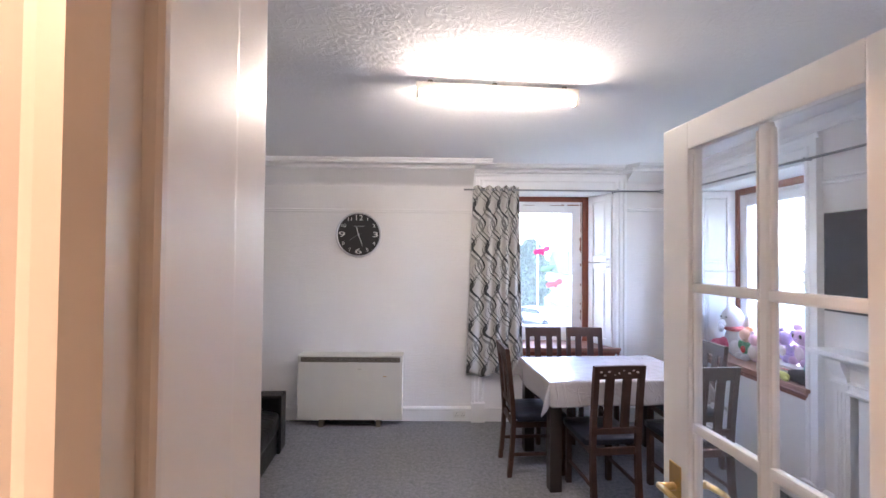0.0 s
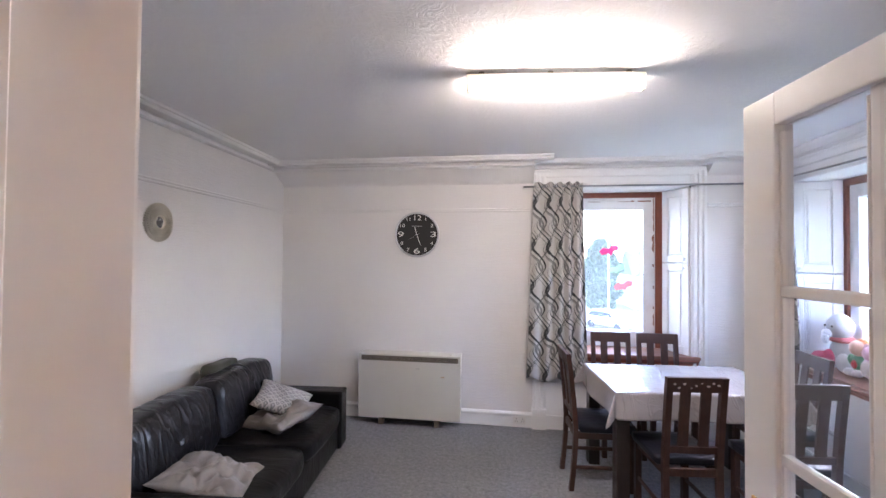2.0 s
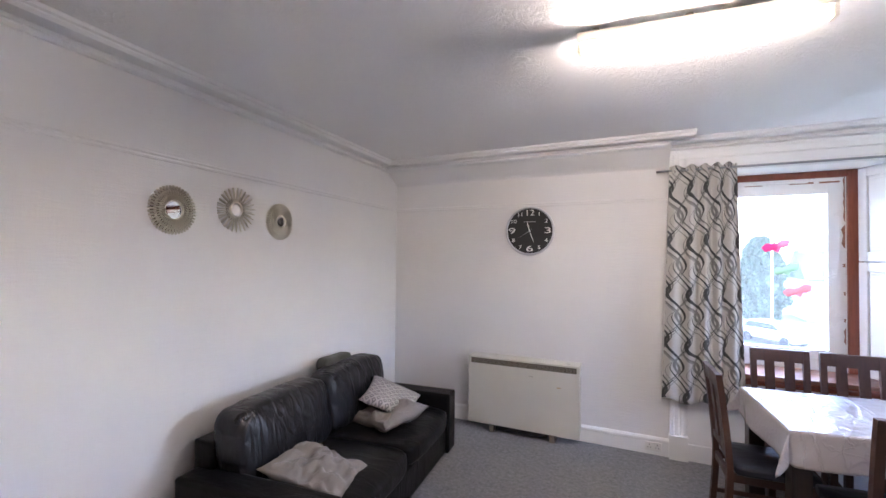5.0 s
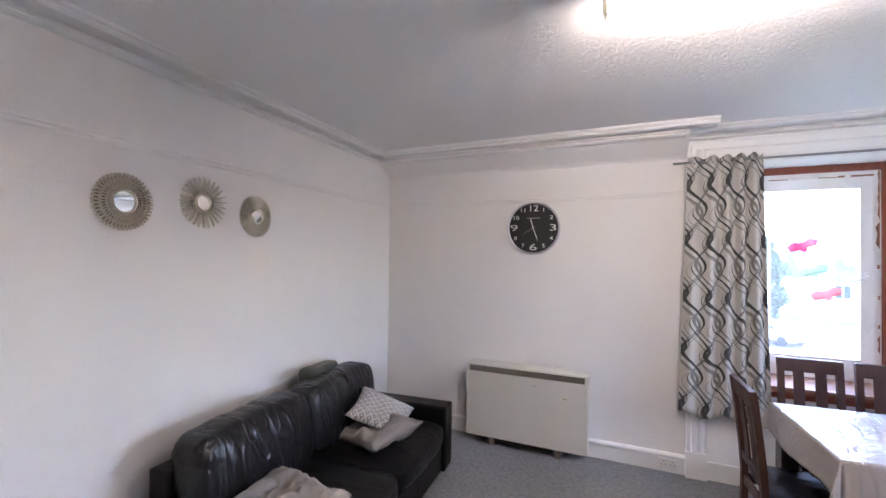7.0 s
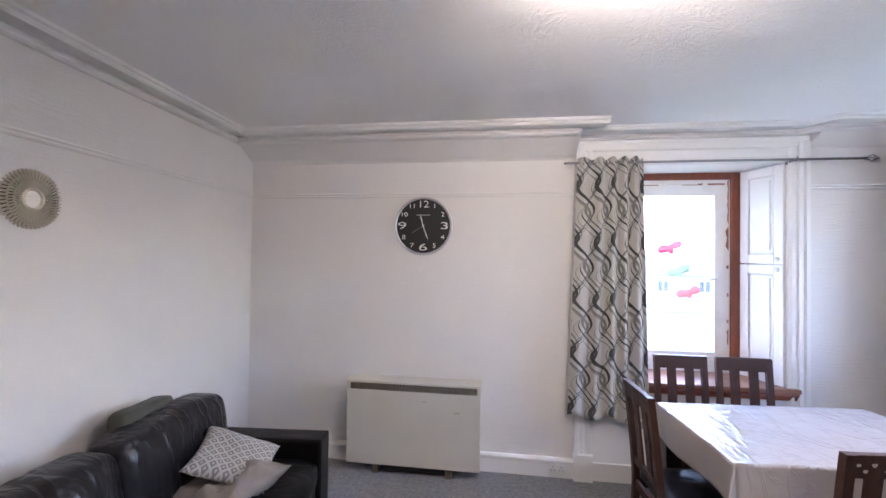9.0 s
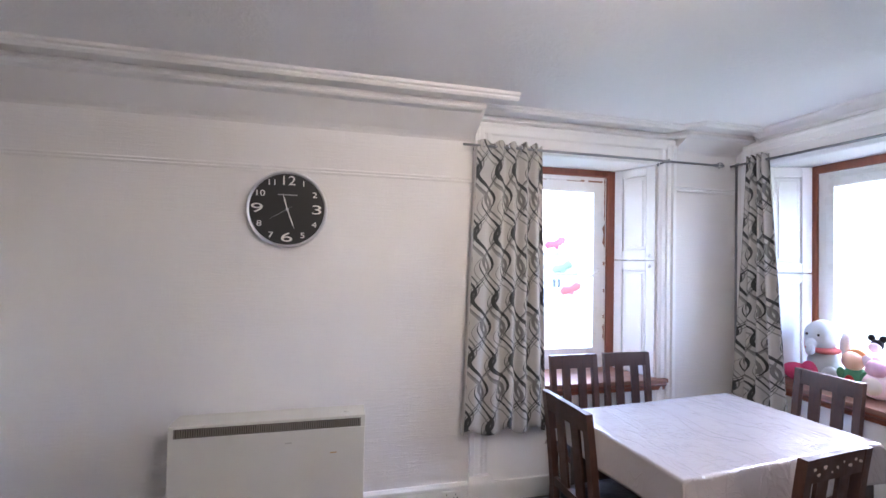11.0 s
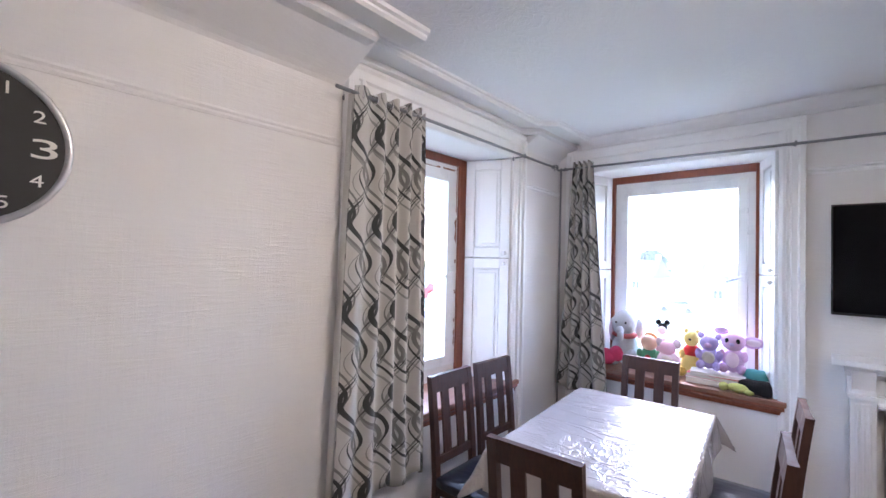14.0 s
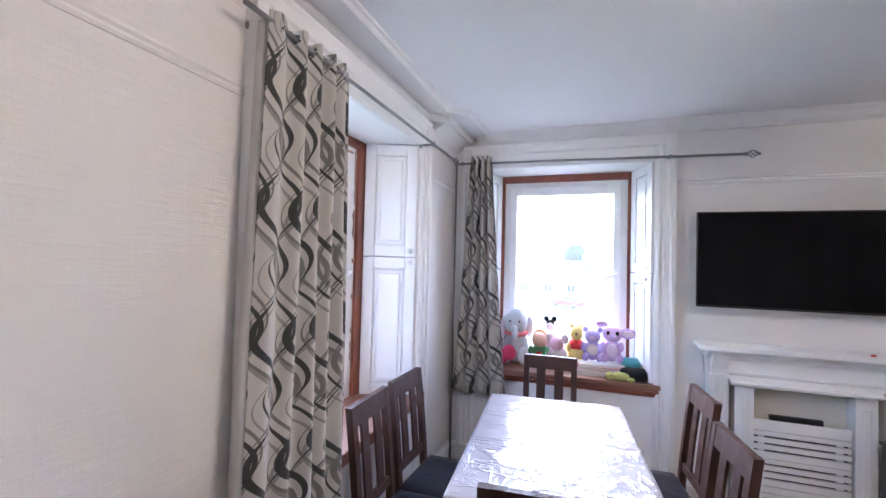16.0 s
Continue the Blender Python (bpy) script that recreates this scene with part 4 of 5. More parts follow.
    solid("red_trinket", bm, plain("red_plastic", (0.6, 0.03, 0.03), 0.4), "small red plastic trinket on the mantel shelf", "trinket", smooth=True, place=pose(2.45, 1.49, 1.112))
    c = empty("black_cabinet", "low black cabinet standing before the fireplace", "cabinet", pose(2.235, 1.325, 0))
    part("carcass", bbox(-0.03, -0.45, 0.0, 0.20, 0.140, 0.64, 0.006), M_BEZEL, c)
    part("top_board", bbox(-0.038, -0.458, 0.641, 0.205, 0.150, 0.662, 0.004), M_BEZEL, c)


fireplace()


# ---------------------------------------------------------------- dining set
TABLE = pose(1.455, 3.128, 0, 0, 0, 4.8)


def dining_table():
    L, Wd, H = 1.18, 0.735, 0.770
    e = empty("dining_table", "rectangular dining table with thick black wooden legs", "table", TABLE)
    part("tabletop", bbox(-L / 2, -Wd / 2, H - 0.03, L / 2, Wd / 2, H, 0.004), M_TLEG, e)
    for sx in (-1, 1):
        for sy in (-1, 1):
            x, y = sx * (L / 2 - 0.055), sy * (Wd / 2 - 0.055)
            part("leg", bbox(x - 0.042, y - 0.042, 0, x + 0.042, y + 0.042, H - 0.03, 0.006), M_TLEG, e)
    for sy in (-1, 1):
        part("apron", bbox(-L / 2 + 0.1, sy * (Wd / 2 - 0.05) - 0.012, H - 0.11, L / 2 - 0.1, sy * (Wd / 2 - 0.05) + 0.012, H - 0.03, 0.003, 1), M_TLEG, e)
    for sx in (-1, 1):
        part("apron", bbox(sx * (L / 2 - 0.05) - 0.012, -Wd / 2 + 0.1, H - 0.11, sx * (L / 2 - 0.05) + 0.012, Wd / 2 - 0.1, H - 0.03, 0.003, 1), M_TLEG, e)
    # cloth: a sheet that lies on the top and falls over the edges, with loose corners
    over, nx, ny = 0.17, 118, 82
    a, b = L / 2 + 0.004, Wd / 2 + 0.004
    bm = bmesh.new()
    rows = []
    for j in range(ny + 1):
        v = -(b + over) + 2 * (b + over) * j / ny
        row = []
        for i in range(nx + 1):
            u = -(a + over) + 2 * (a + over) * i / nx
            ox, oy = max(0.0, abs(u) - a), max(0.0, abs(v) - b)
            x, y = max(-a, min(a, u)), max(-b, min(b, v))
            sx, sy = (1 if u > 0 else -1), (1 if v > 0 else -1)
            z = H + 0.004 + 0.0022 * noise.noise(Vector((u * 5, v * 13, 0.3))) + 0.0016 * noise.noise(Vector((u * 17, v * 22, 4.0)))
            if ox or oy:
                drop = max(ox, oy) if not (ox and oy) else math.hypot(ox, oy) * 0.98
                flare = 0.10 * drop + 0.012 * math.sin((u if oy > ox else v) * 11 + 0.7) * min(1, drop / 0.12)
                if ox and oy:
                    k = min(ox, oy) / max(ox, oy)
                    pull = k * 0.42
                    x += sx * (ox * pull + flare * 0.5)
                    y += sy * (oy * pull + flare * 0.5)
                    z -= drop * (0.93 - 0.06 * k)
                else:
                    if ox:
                        x += sx * flare
                    else:
                        y += sy * flare
                    z -= drop * 0.985
            row.append(bm.verts.new((x, y, z)))
        rows.append(row)
    for j in range(ny):
        for i in range(nx):
            bm.faces.new((rows[j][i], rows[j][i + 1], rows[j + 1][i + 1], rows[j + 1][i]))
    ob = solid("tablecloth", bm, M_VINYL, "cream tablecloth under crinkled clear plastic, on the table", "tablecloth", smooth=True, place=TABLE)
    so = ob.modifiers.new("thickness", "SOLIDIFY")
    so.thickness, so.offset = 0.0025, 1


dining_table()


def chair_proto(m, label, worn=False):
    """Local: faces +y, the back along y = -0.2, the seat's middle over the origin."""
    e = empty("dining_chair", label, "chair", m, "dining chairs round the table")
    w = 0.173

    def back_y(z):
        s = max(0.0, (z - 0.40) / 0.56)
        return -0.185 - 0.055 * s ** 1.4 - (0.03 * (1 - z / 0.4) ** 1.5 if z < 0.4 else 0)

    def upright(x0, x1, z0, z1, th, n=10):
        bm = bmesh.new()
        rings = []
        for i in range(n + 1):
            z = z0 + (z1 - z0) * i / n
            y = back_y(z)
            rings.append([bm.verts.new(p) for p in ((x0, y - th / 2, z), (x1, y - th / 2, z), (x1, y + th / 2, z), (x0, y + th / 2, z))])
        for p, q in zip(rings, rings[1:]):
            for k in range(4):
                bm.faces.new((p[k], p[(k + 1) % 4], q[(k + 1) % 4], q[k]))
        bm.faces.new(rings[0][::-1])
        bm.faces.new(rings[-1])
        return bm

    for s in (-1, 1):
        part("back_post", upright(*sorted((s * w, s * (w - 0.036))), 0.0, 0.958, 0.032, 16), M_CHAIR, e)
        part("front_leg", bbox(s * (w - 0.018) - 0.019, 0.175, 0, s * (w - 0.018) + 0.019, 0.213, 0.415, 0.004), M_CHAIR, e)
        part("side_rail", bbox(s * (w - 0.018) - 0.011, -0.17, 0.365, s * (w - 0.018) + 0.011, 0.18, 0.415, 0.003, 1), M_CHAIR, e)
        part("stretcher", bbox(s * (w - 0.018) - 0.008, -0.185, 0.15, s * (w - 0.018) + 0.008, 0.18, 0.175, 0.003, 1), M_CHAIR, e)
    part("top_rail", upright(-w + 0.036, w - 0.036, 0.872, 0.958, 0.026, 3), M_CHAIR, e)
    part("lower_rail", upright(-w + 0.036, w - 0.036, 0.505, 0.545, 0.022, 2), M_CHAIR, e)
    for x in (-0.0585, 0.0585):
        part("back_slat", upright(x - 0.029, x + 0.029, 0.545, 0.872, 0.012, 6), M_CHAIR, e)
    part("front_rail", bbox(-w + 0.037, 0.183, 0.365, w - 0.037, 0.205, 0.415, 0.003, 1), M_CHAIR, e)
    part("rear_rail", bbox(-w + 0.037, -0.195, 0.365, w - 0.037, -0.175, 0.415, 0.003, 1), M_CHAIR, e)
    bm = bmesh.new()
    box(bm, -0.195, -0.165, 0.416, 0.195, 0.225, 0.462)
    bmesh.ops.subdivide_edges(bm, edges=bm.edges[:], cuts=5, use_grid_fill=True)
    for v in bm.verts:
        if v.co.z > 0.455:
            v.co.z += 0.016 * (1 - (v.co.x / 0.195) ** 2) * (1 - ((v.co.y - 0.03) / 0.195) ** 2)
    bmesh.ops.smooth_vert(bm, verts=bm.verts[:], factor=0.5, use_axis_x=True, use_axis_y=True, use_axis_z=True)
    part("seat", bm, M_SEAT, e, "padded black vinyl seat", smooth=True)
    if worn:
        rnd = random.Random(5)
        for k in range(9):
            x = -0.13 + 0.26 * ((k * 0.37) % 1.0)
            z = 0.915 + rnd.uniform(-0.016, 0.018)
            bm = bmesh.new()
            r = rnd.uniform(0.005, 0.012)
            n = 7
            c = bm.verts.new((x, back_y(z) - 0.0142, z))
            ring = [bm.verts.new((x + r * rnd.uniform(0.6, 1.3) * math.cos(2 * math.pi * i / n), back_y(z) - 0.0137, z + 0.7 * r * rnd.uniform(0.5, 1.2) * math.sin(2 * math.pi * i / n))) for i in range(n)]
            for i in range(n):
                bm.faces.new((c, ring[i], ring[(i + 1) % n]))
            part("chip", bm, plain("bare_chipped_wood", (0.62, 0.52, 0.45), 0.8), e, "pale chipped patch")
    return e


CH = "dark walnut dining chair, slatted back, black padded seat"
c0 = chair_proto(pose(1.258, 2.702, 0, 0, 0, 6), "dark walnut dining chair with pale chips on its top rail", True)
c1 = chair_proto(pose(1.850, 2.672, 0, 0, 0, 6), CH)
for x, y, r in ((1.157, 3.690, 181), (1.550, 3.690, 178), (0.862, 3.115, -86), (2.142, 3.225, 91)):
    copy_thing(c1, pose(x, y, 0, 0, 0, r))


# ---------------------------------------------------------------- sofa and what lies on it
SOFA = pose(-1.535, 2.415, 0, 0, 0, -90 + 5.0)


def cushion_bm(w, h, t, seed, crumple=0.0, n=22):
    bm = bmesh.new()
    top, bot = [], []
    for sgn, out in ((1, top), (-1, bot)):
        for j in range(n + 1):
            row = []
            for i in range(n + 1):
                u, v = 2 * i / n - 1, 2 * j / n - 1
                pinch = 1 - 0.10 * (1 - abs(v) ** 2) * abs(u) ** 3 - 0.0
                pinch2 = 1 - 0.10 * (1 - abs(u) ** 2) * abs(v) ** 3
                puff = ((1 - u ** 4) * (1 - v ** 4)) ** 0.55
                z = sgn * t * puff
                if crumple:
                    z += crumple * puff * noise.noise(Vector((u * 2.2 + seed, v * 2.6, sgn * 0.5))) - 0.35 * crumple * puff * max(0.0, 1 - 5 * abs(noise.noise(Vector((u * 3.1 + v + seed, v * 2.0 - u, 3.0))))) + 0.4 * crumple * puff * noise.noise(Vector((u * 7 + seed, v * 3, sgn)))
                row.append(bm.verts.new((u * w * pinch, v * h * pinch2, z)))
            out.append(row)
    for g in (top, bot):
        for j in range(n):
            for i in range(n):
                bm.faces.new((g[j][i], g[j][i + 1], g[j + 1][i + 1], g[j + 1][i]))
    bmesh.ops.remove_doubles(bm, verts=bm.verts[:], dist=0.0006)
    return bm


def puffy(x0, y0, z0, x1, y1, z1, puff, seed, wrinkle=0.01, cuts=11, lean=0.0, fold=0.0):
    """A stuffed leather block."""
    bm = bmesh.new()
    box(bm, x0, y0, z0, x1, y1, z1)
    bmesh.ops.subdivide_edges(bm, edges=bm.edges[:], cuts=cuts, use_grid_fill=True)
    c = Vector(((x0 + x1) / 2, (y0 + y1) / 2, (z0 + z1) / 2))
    hx, hy, hz = (x1 - x0) / 2, (y1 - y0) / 2, (z1 - z0) / 2
    for v in bm.verts:
        d = v.co - c
        u = Vector((d.x / hx, d.y / hy, d.z / hz))
        k = [(1 - min(1, abs(t)) ** 3) for t in u]
        r = Vector((d.x, d.y, d.z))
        e = 1 - 0.055 * (abs(u.x) ** 6 * abs(u.z) ** 6 + abs(u.y) ** 6 * abs(u.z) ** 6 + abs(u.x) ** 6 * abs(u.y) ** 6)
        r *= e
        r.x += puff * u.x * k[1] * k[2] * 0.5 * (abs(u.x) > 0.98)
        r.y += puff * u.y * k[0] * k[2] * (abs(u.y) > 0.98)
        r.z += puff * u.z * k[0] * k[1] * 0.6 * (abs(u.z) > 0.98)
        p = c + r
        w = noise.noise(Vector((p.x * 5 + seed, p.z * 4.5 - p.x * 2.5, p.y * 5))) + (0.25 if fold else 0.6) * noise.noise(Vector((p.x * 13 + seed, p.z * 6 + p.x * 5, p.y * 9)))
        if fold:
            g = noise.noise(Vector((p.x * 3.0 + seed + p.z * 2.0, p.z * 8.0 - p.x * 5.0, seed * 0.37)))
            h = noise.noise(Vector((p.x * 9.0 - p.z * 3.0, p.z * 5.0 + p.x * 4.0 + seed, 2.0)))
            w -= fold / wrinkle * (max(0.0, 1 - abs(g) * 6) + 0.8 * max(0.0, 1 - abs(h) * 7))
            if u.y > 0.5 or u.z > 0.9:
                for line in (0.70, -0.52):
                    w -= 0.22 * math.exp(-((u.z - line) / 0.03) ** 2)
        p += (r.normalized() if r.length else r) * w * wrinkle
        p.y += lean * (p.z - z0)
        v.co = p
    bmesh.ops.smooth_vert(bm, verts=bm.verts[:], factor=0.4, use_axis_x=True, use_axis_y=True, use_axis_z=True)
    return bm


def sofa():
    """Local: x along the length (-x at the far end), front towards +y."""
    e = empty("sofa", "black leather two-seat sofa with loose back cushions", "sofa", SOFA)
    L, D = 0.925, 0.445
    aw, ah = 0.17, 0.500
    part("base", bbox(-L + aw, -D + 0.1, 0.035, L - aw, D - 0.025, 0.25, 0.02, 3), M_SOFA, e, smooth=True)
    part("back_frame", bbox(-L + 0.012, -D, 0.035, L - 0.125, -D + 0.13, 0.640, 0.022, 4), M_SOFA, e, smooth=True)
    for s in (-1, 1):
        a, b = sorted((s * L, s * (L - aw)))
        part("arm", bbox(a, -D + 0.02, 0.03, b, D, ah, 0.030, 4), M_SOFA, e, smooth=True)
        a, b = (-L + aw + 0.004, -0.003) if s < 0 else (0.003, L - aw - 0.004)
        part("seat_cushion", puffy(a, -D + 0.2, 0.250, b, D + 0.005, 0.400, 0.022, 7 + s, 0.007, 18), M_SOFA, e, smooth=True)
        bc = (a - 0.02, b - 0.005) if s < 0 else (a + 0.005, b + 0.02)
        part("back_cushion", puffy(bc[0], -D + 0.135, 0.395, bc[1], -D + 0.345, 0.782, 0.030, 11 + 2 * s, 0.007, 48, -0.16, 0.0050), M_CREASED, e, "creased leather back cushion", smooth=True)
        for yy in (-D + 0.08, D - 0.08):
            part("foot", bbox(s * (L - 0.09) - 0.025, yy - 0.025, 0, s * (L - 0.09) + 0.025, yy + 0.025, 0.04, 0.004, 1), M_TLEG, e)
    # loose things on it
    solid("cushion", cushion_bm(0.215, 0.205, 0.055, 1.0, 0.045, 34), M_CUSH, "plain taupe cushion lying crumpled on the sofa", "cushion", smooth=True, place=pose(-1.42, 2.735, 0.470, 8, -8, -20))
    solid("cushion", cushion_bm(0.205, 0.19, 0.046, 2.0, 0.012), M_DIAMOND, "grey diamond-patterned cushion lying on another cushion", "cushion", smooth=True, place=pose(-1.475, 2.845, 0.546, 12, 22, 22))
    solid("cushion", cushion_bm(0.235, 0.215, 0.046, 5.0, 0.048, 40), M_CUSH, "plain taupe cushion slumped on the sofa seat", "cushion", smooth=True, place=pose(-1.365, 1.915, 0.455, -4, 14, 12))
    bm = puffy(-0.185, -0.055, 0.0, 0.185, 0.055, 0.162, 0.010, 21, 0.014, 14, 0.0, 0.008)
    solid("folded_blanket", bm, M_GREEN, "dark olive blanket folded over the sofa back", "blanket", smooth=True, place=SOFA @ pose(-0.36, -0.375, 0.672, 0, -4, 4))
    bm = puffy(-0.05, -0.06, 0.0, 0.05, 0.06, 0.12, 0.02, 5, 0.012, 7)
    solid("cushion", bm, M_CUSH, "grey cushion corner tucked behind the sofa arm", "cushion", smooth=True, place=SOFA @ pose(-0.82, -0.32, 0.495, 0, 0, 0))


sofa()


# ---------------------------------------------------------------- small wall mirrors
def sun_mirror(y, z, r, kind, inner, label):
    m = Matrix.Translation((left_x(y), y, z)) @ Matrix.Rotation(-math.atan(0.055), 4, "Z").inverted() @ Matrix.Rotation(radians(90), 4, "Y")
    e = empty("sunburst_mirror", label, "mirror", m, "round mirrors over the sofa")
    ri = r * inner
    bm = bmesh.new()
    cyl(bm, (0, 0, 0.010), (0, 0, 0.014), ri, n=36)
    part("glass", bm, M_MIRROR, e, "small round mirror glass")
    bm = bmesh.new()
    n = 40
    prof = [(ri - 0.004, 0.010), (ri - 0.002, 0.020), (ri + 0.005, 0.022), (ri + 0.010, 0.016), (ri + 0.010, 0.001), (ri - 0.004, 0.001)]
    rings = [[bm.verts.new((q * math.cos(2 * math.pi * i / n), q * math.sin(2 * math.pi * i / n), h)) for q, h in prof] for i in range(n)]
    for i in range(n):
        a, b = rings[i], rings[(i + 1) % n]
        for k in range(len(prof)):
            q = (k + 1) % len(prof)
            bm.faces.new((a[k], b[k], b[q], a[q]))
    part("ring", bm, M_CHAMP, e, smooth=True)

    def ring_of(nm, count, r0, r1, w0, w1, h0, h1, skew=0.0, blunt=0.6, turn=0.0):
        """A ring of alike ridged blades, each its own piece on one shared mesh."""
        bm = bmesh.new()
        rm = r0 + (r1 - r0) * 0.72
        hm = h0 + (h1 - h0) * 0.72
        edge = [(r0, -w0, h0), (rm, -w1 + skew * 0.7, hm), (r1, -w1 * blunt + skew, h1), (r1, w1 * blunt + skew, h1), (rm, w1 + skew * 0.7, hm), (r0, w0, h0)]
        up = [bm.verts.new(p) for p in edge]
        low = [bm.verts.new((x, y, z - 0.005)) for x, y, z in edge]
        ridge = [bm.verts.new((x, y, z + 1.2 * w1 + 0.001)) for x, y, z in ((r0, 0, h0), (rm, skew * 0.7, hm), (r1 - 0.002, skew, h1 - 0.001))]
        for f in ((up[0], up[1], ridge[1], ridge[0]), (up[1], up[2], ridge[2], ridge[1]), (up[2], up[3], ridge[2]), (up[3], up[4], ridge[1], ridge[2]), (up[4], up[5], ridge[0], ridge[1]), (up[5], up[0], ridge[0])):
            bm.faces.new(f)
        for i in range(6):
            bm.faces.new((up[i], low[i], low[(i + 1) % 6], up[(i + 1) % 6]))
        bm.faces.new(low)
        me = data_of(nm, bm, M_CHAMP)
        for i in range(count):
            ob = new(nm, me)
            ob.parent = e
            ob.matrix_basis = pose(0, 0, 0, 0, 0, 360 * (i + turn) / count)

    # the dish's dark colour stands in for shade behind the blades
    def dish(r0, r1, h0, h1):
        bm = bmesh.new()
        prof = [(r0, h0), (r1, h1), (r1, h1 - 0.004), (r0, h0 - 0.004)]
        rings = [[bm.verts.new((q * math.cos(2 * math.pi * i / 48), q * math.sin(2 * math.pi * i / 48), h)) for q, h in prof] for i in range(48)]
        for i in range(48):
            a, b = rings[i], rings[(i + 1) % 48]
            for k in range(4):
                bm.faces.new((a[k], b[k], b[(k + 1) % 4], a[(k + 1) % 4]))
        part("dish", bm, M_VALLEY, e, "backing dish coloured dark for the shade between the blades")

    if kind == "spike":
        dish(ri, r * 0.50, 0.012, 0.010)
        ring_of("ray", 26, ri + 0.006, r, 0.0020, 0.0034, 0.016, 0.024, blunt=0.8)
        ring_of("ray", 26, ri + 0.006, r * 0.93, 0.0018, 0.0030, 0.014, 0.008, blunt=0.9, turn=0.5)
    elif kind == "tiers":
        dish(ri, r * 0.90, 0.008, 0.006)
        ring_of("petal", 44, r * 0.74, r, 0.0036, 0.0058, 0.016, 0.010)
        ring_of("petal", 44, r * 0.56, r * 0.80, 0.0028, 0.0046, 0.022, 0.015, turn=0.5)
        ring_of("petal", 44, ri + 0.006, r * 0.61, 0.0020, 0.0034, 0.026, 0.020)
    else:
        dish(ri, r * 0.92, 0.009, 0.007)
        ring_of("rib", 46, r * 0.78, r, 0.0038, 0.0054, 0.018, 0.008, 0.004)
        ring_of("rib", 46, r * 0.58, r * 0.80, 0.0028, 0.0042, 0.020, 0.018, 0.004, 0.9, 0.2)
        ring_of("rib", 46, ri + 0.006, r * 0.60, 0.0022, 0.0032, 0.018, 0.020, 0.003, 0.9, 0.4)


sun_mirror(1.512, 1.848, 0.131, "tiers", 0.37, "round champagne mirror with feathered petal frame on the wall")
sun_mirror(1.908, 1.890, 0.138, "spike", 0.29, "round champagne sunburst mirror with spiked rays on the wall")
sun_mirror(2.285, 1.848, 0.128, "woven", 0.31, "round champagne mirror with woven petal frame on the wall")


# ---------------------------------------------------------------- window stickers, peeling tape
def bat(x, z, s, col, rough, name):
    bm = bmesh.new()
    half = [(0.0, 0.30), (0.05, 0.42), (0.10, 0.30), (0.22, 0.38), (0.55, 0.50), (1.0, 0.28), (0.90, 0.05), (0.80, -0.12), (0.66, 0.02), (0.50, -0.16), (0.34, 0.0), (0.18, -0.22), (0.0, -0.38)]
    pts = half + [(-a, b) for a, b in half[-2:0:-1]]
    vs = [bm.verts.new((a * s, 0, b * s * 1.1)) for a, b in pts]
    c = bm.verts.new((0, 0, 0))
    for i in range(len(vs)):
        bm.faces.new((c, vs[i], vs[(i + 1) % len(vs)]))
    n = Nodes(name)
    n.set(Base_Color=n.mix(n.noise(20), col, tuple(k * 0.9 for k in col)), Roughness=0.4)
    tr = n.node("BsdfTranslucent", Color=(*col, 1))
    tp = n.node("BsdfTransparent", Color=(*[0.5 + 0.5 * k for k in col], 1))
    a, b = n.node("MixShader", Fac=0.3), n.node("MixShader", Fac=rough)
    n.t.links.new(n.p.outputs[0], a.inputs[1])
    n.t.links.new(tr.outputs[0], a.inputs[2])
    n.t.links.new(a.outputs[0], b.inputs[1])
    n.t.links.new(tp.outputs[0], b.inputs[2])
    n.t.links.new(b.outputs[0], n.out.inputs[0])
    return solid("bat_sticker", bm, n.m, "bat-shaped " + name.replace("_gel", "").replace("_", " ") + " gel sticker on the window", "sticker", place=pose(x, 4.374, z, 0, -18, 0), group="bat stickers on the window")


bat(1.255, 1.710, 0.100, (0.62, 0.02, 0.10), 0.05, "crimson_gel")
bat(1.320, 1.520, 0.092, (0.30, 0.44, 0.26), 0.25, "pale_green_gel")
bat(1.395, 1.350, 0.098, (0.80, 0.16, 0.16), 0.15, "salmon_gel")


def tape_rag(pts, name="torn_tape"):
    bm = bmesh.new()
    vs = [bm.verts.new(p) for p in pts]
    ws = [bm.verts.new((p[0], p[1] + 0.002, p[2])) for p in pts]
    bm.faces.new(vs)
    bm.faces.new(ws[::-1])
    for i in range(len(vs)):
        j = (i + 1) % len(vs)
        bm.faces.new((vs[i], vs[j], ws[j], ws[i]))
    return solid(name, bm, M_SILL, "torn brown sealing tape peeling off the window frame", "tape", group="torn tape on the window")


rnd = random.Random(9)
for k in range(7):
    z = 0.93 + 0.19 * k + rnd.uniform(0.0, 0.06)
    h = rnd.choice((0.03, 0.07, 0.13, 0.19)) if k < 5 else 0.20
    w = rnd.uniform(0.008, 0.022)
    tape_rag([(1.676, 4.3535, z), (1.676 - w, 4.3535, z + 0.2 * h), (1.676 - w * 0.5, 4.3535, z + 0.55 * h), (1.676 - w * 1.1, 4.3535, z + 0.8 * h), (1.676, 4.3535, z + h)])
for x, l, h in ((1.03, 0.13, 0.026), (1.33, 0.16, 0.030), (1.52, 0.13, 0.020)):
    tape_rag([(x, 4.3535, 2.232), (x + 0.05 * l, 4.3535, 2.232 - h * 0.8), (x + 0.35 * l, 4.3535, 2.232 - h), (x + 0.6 * l, 4.3535, 2.232 - h * 0.55), (x + 0.95 * l, 4.3535, 2.232 - h * 0.7), (x + l, 4.3535, 2.232)])


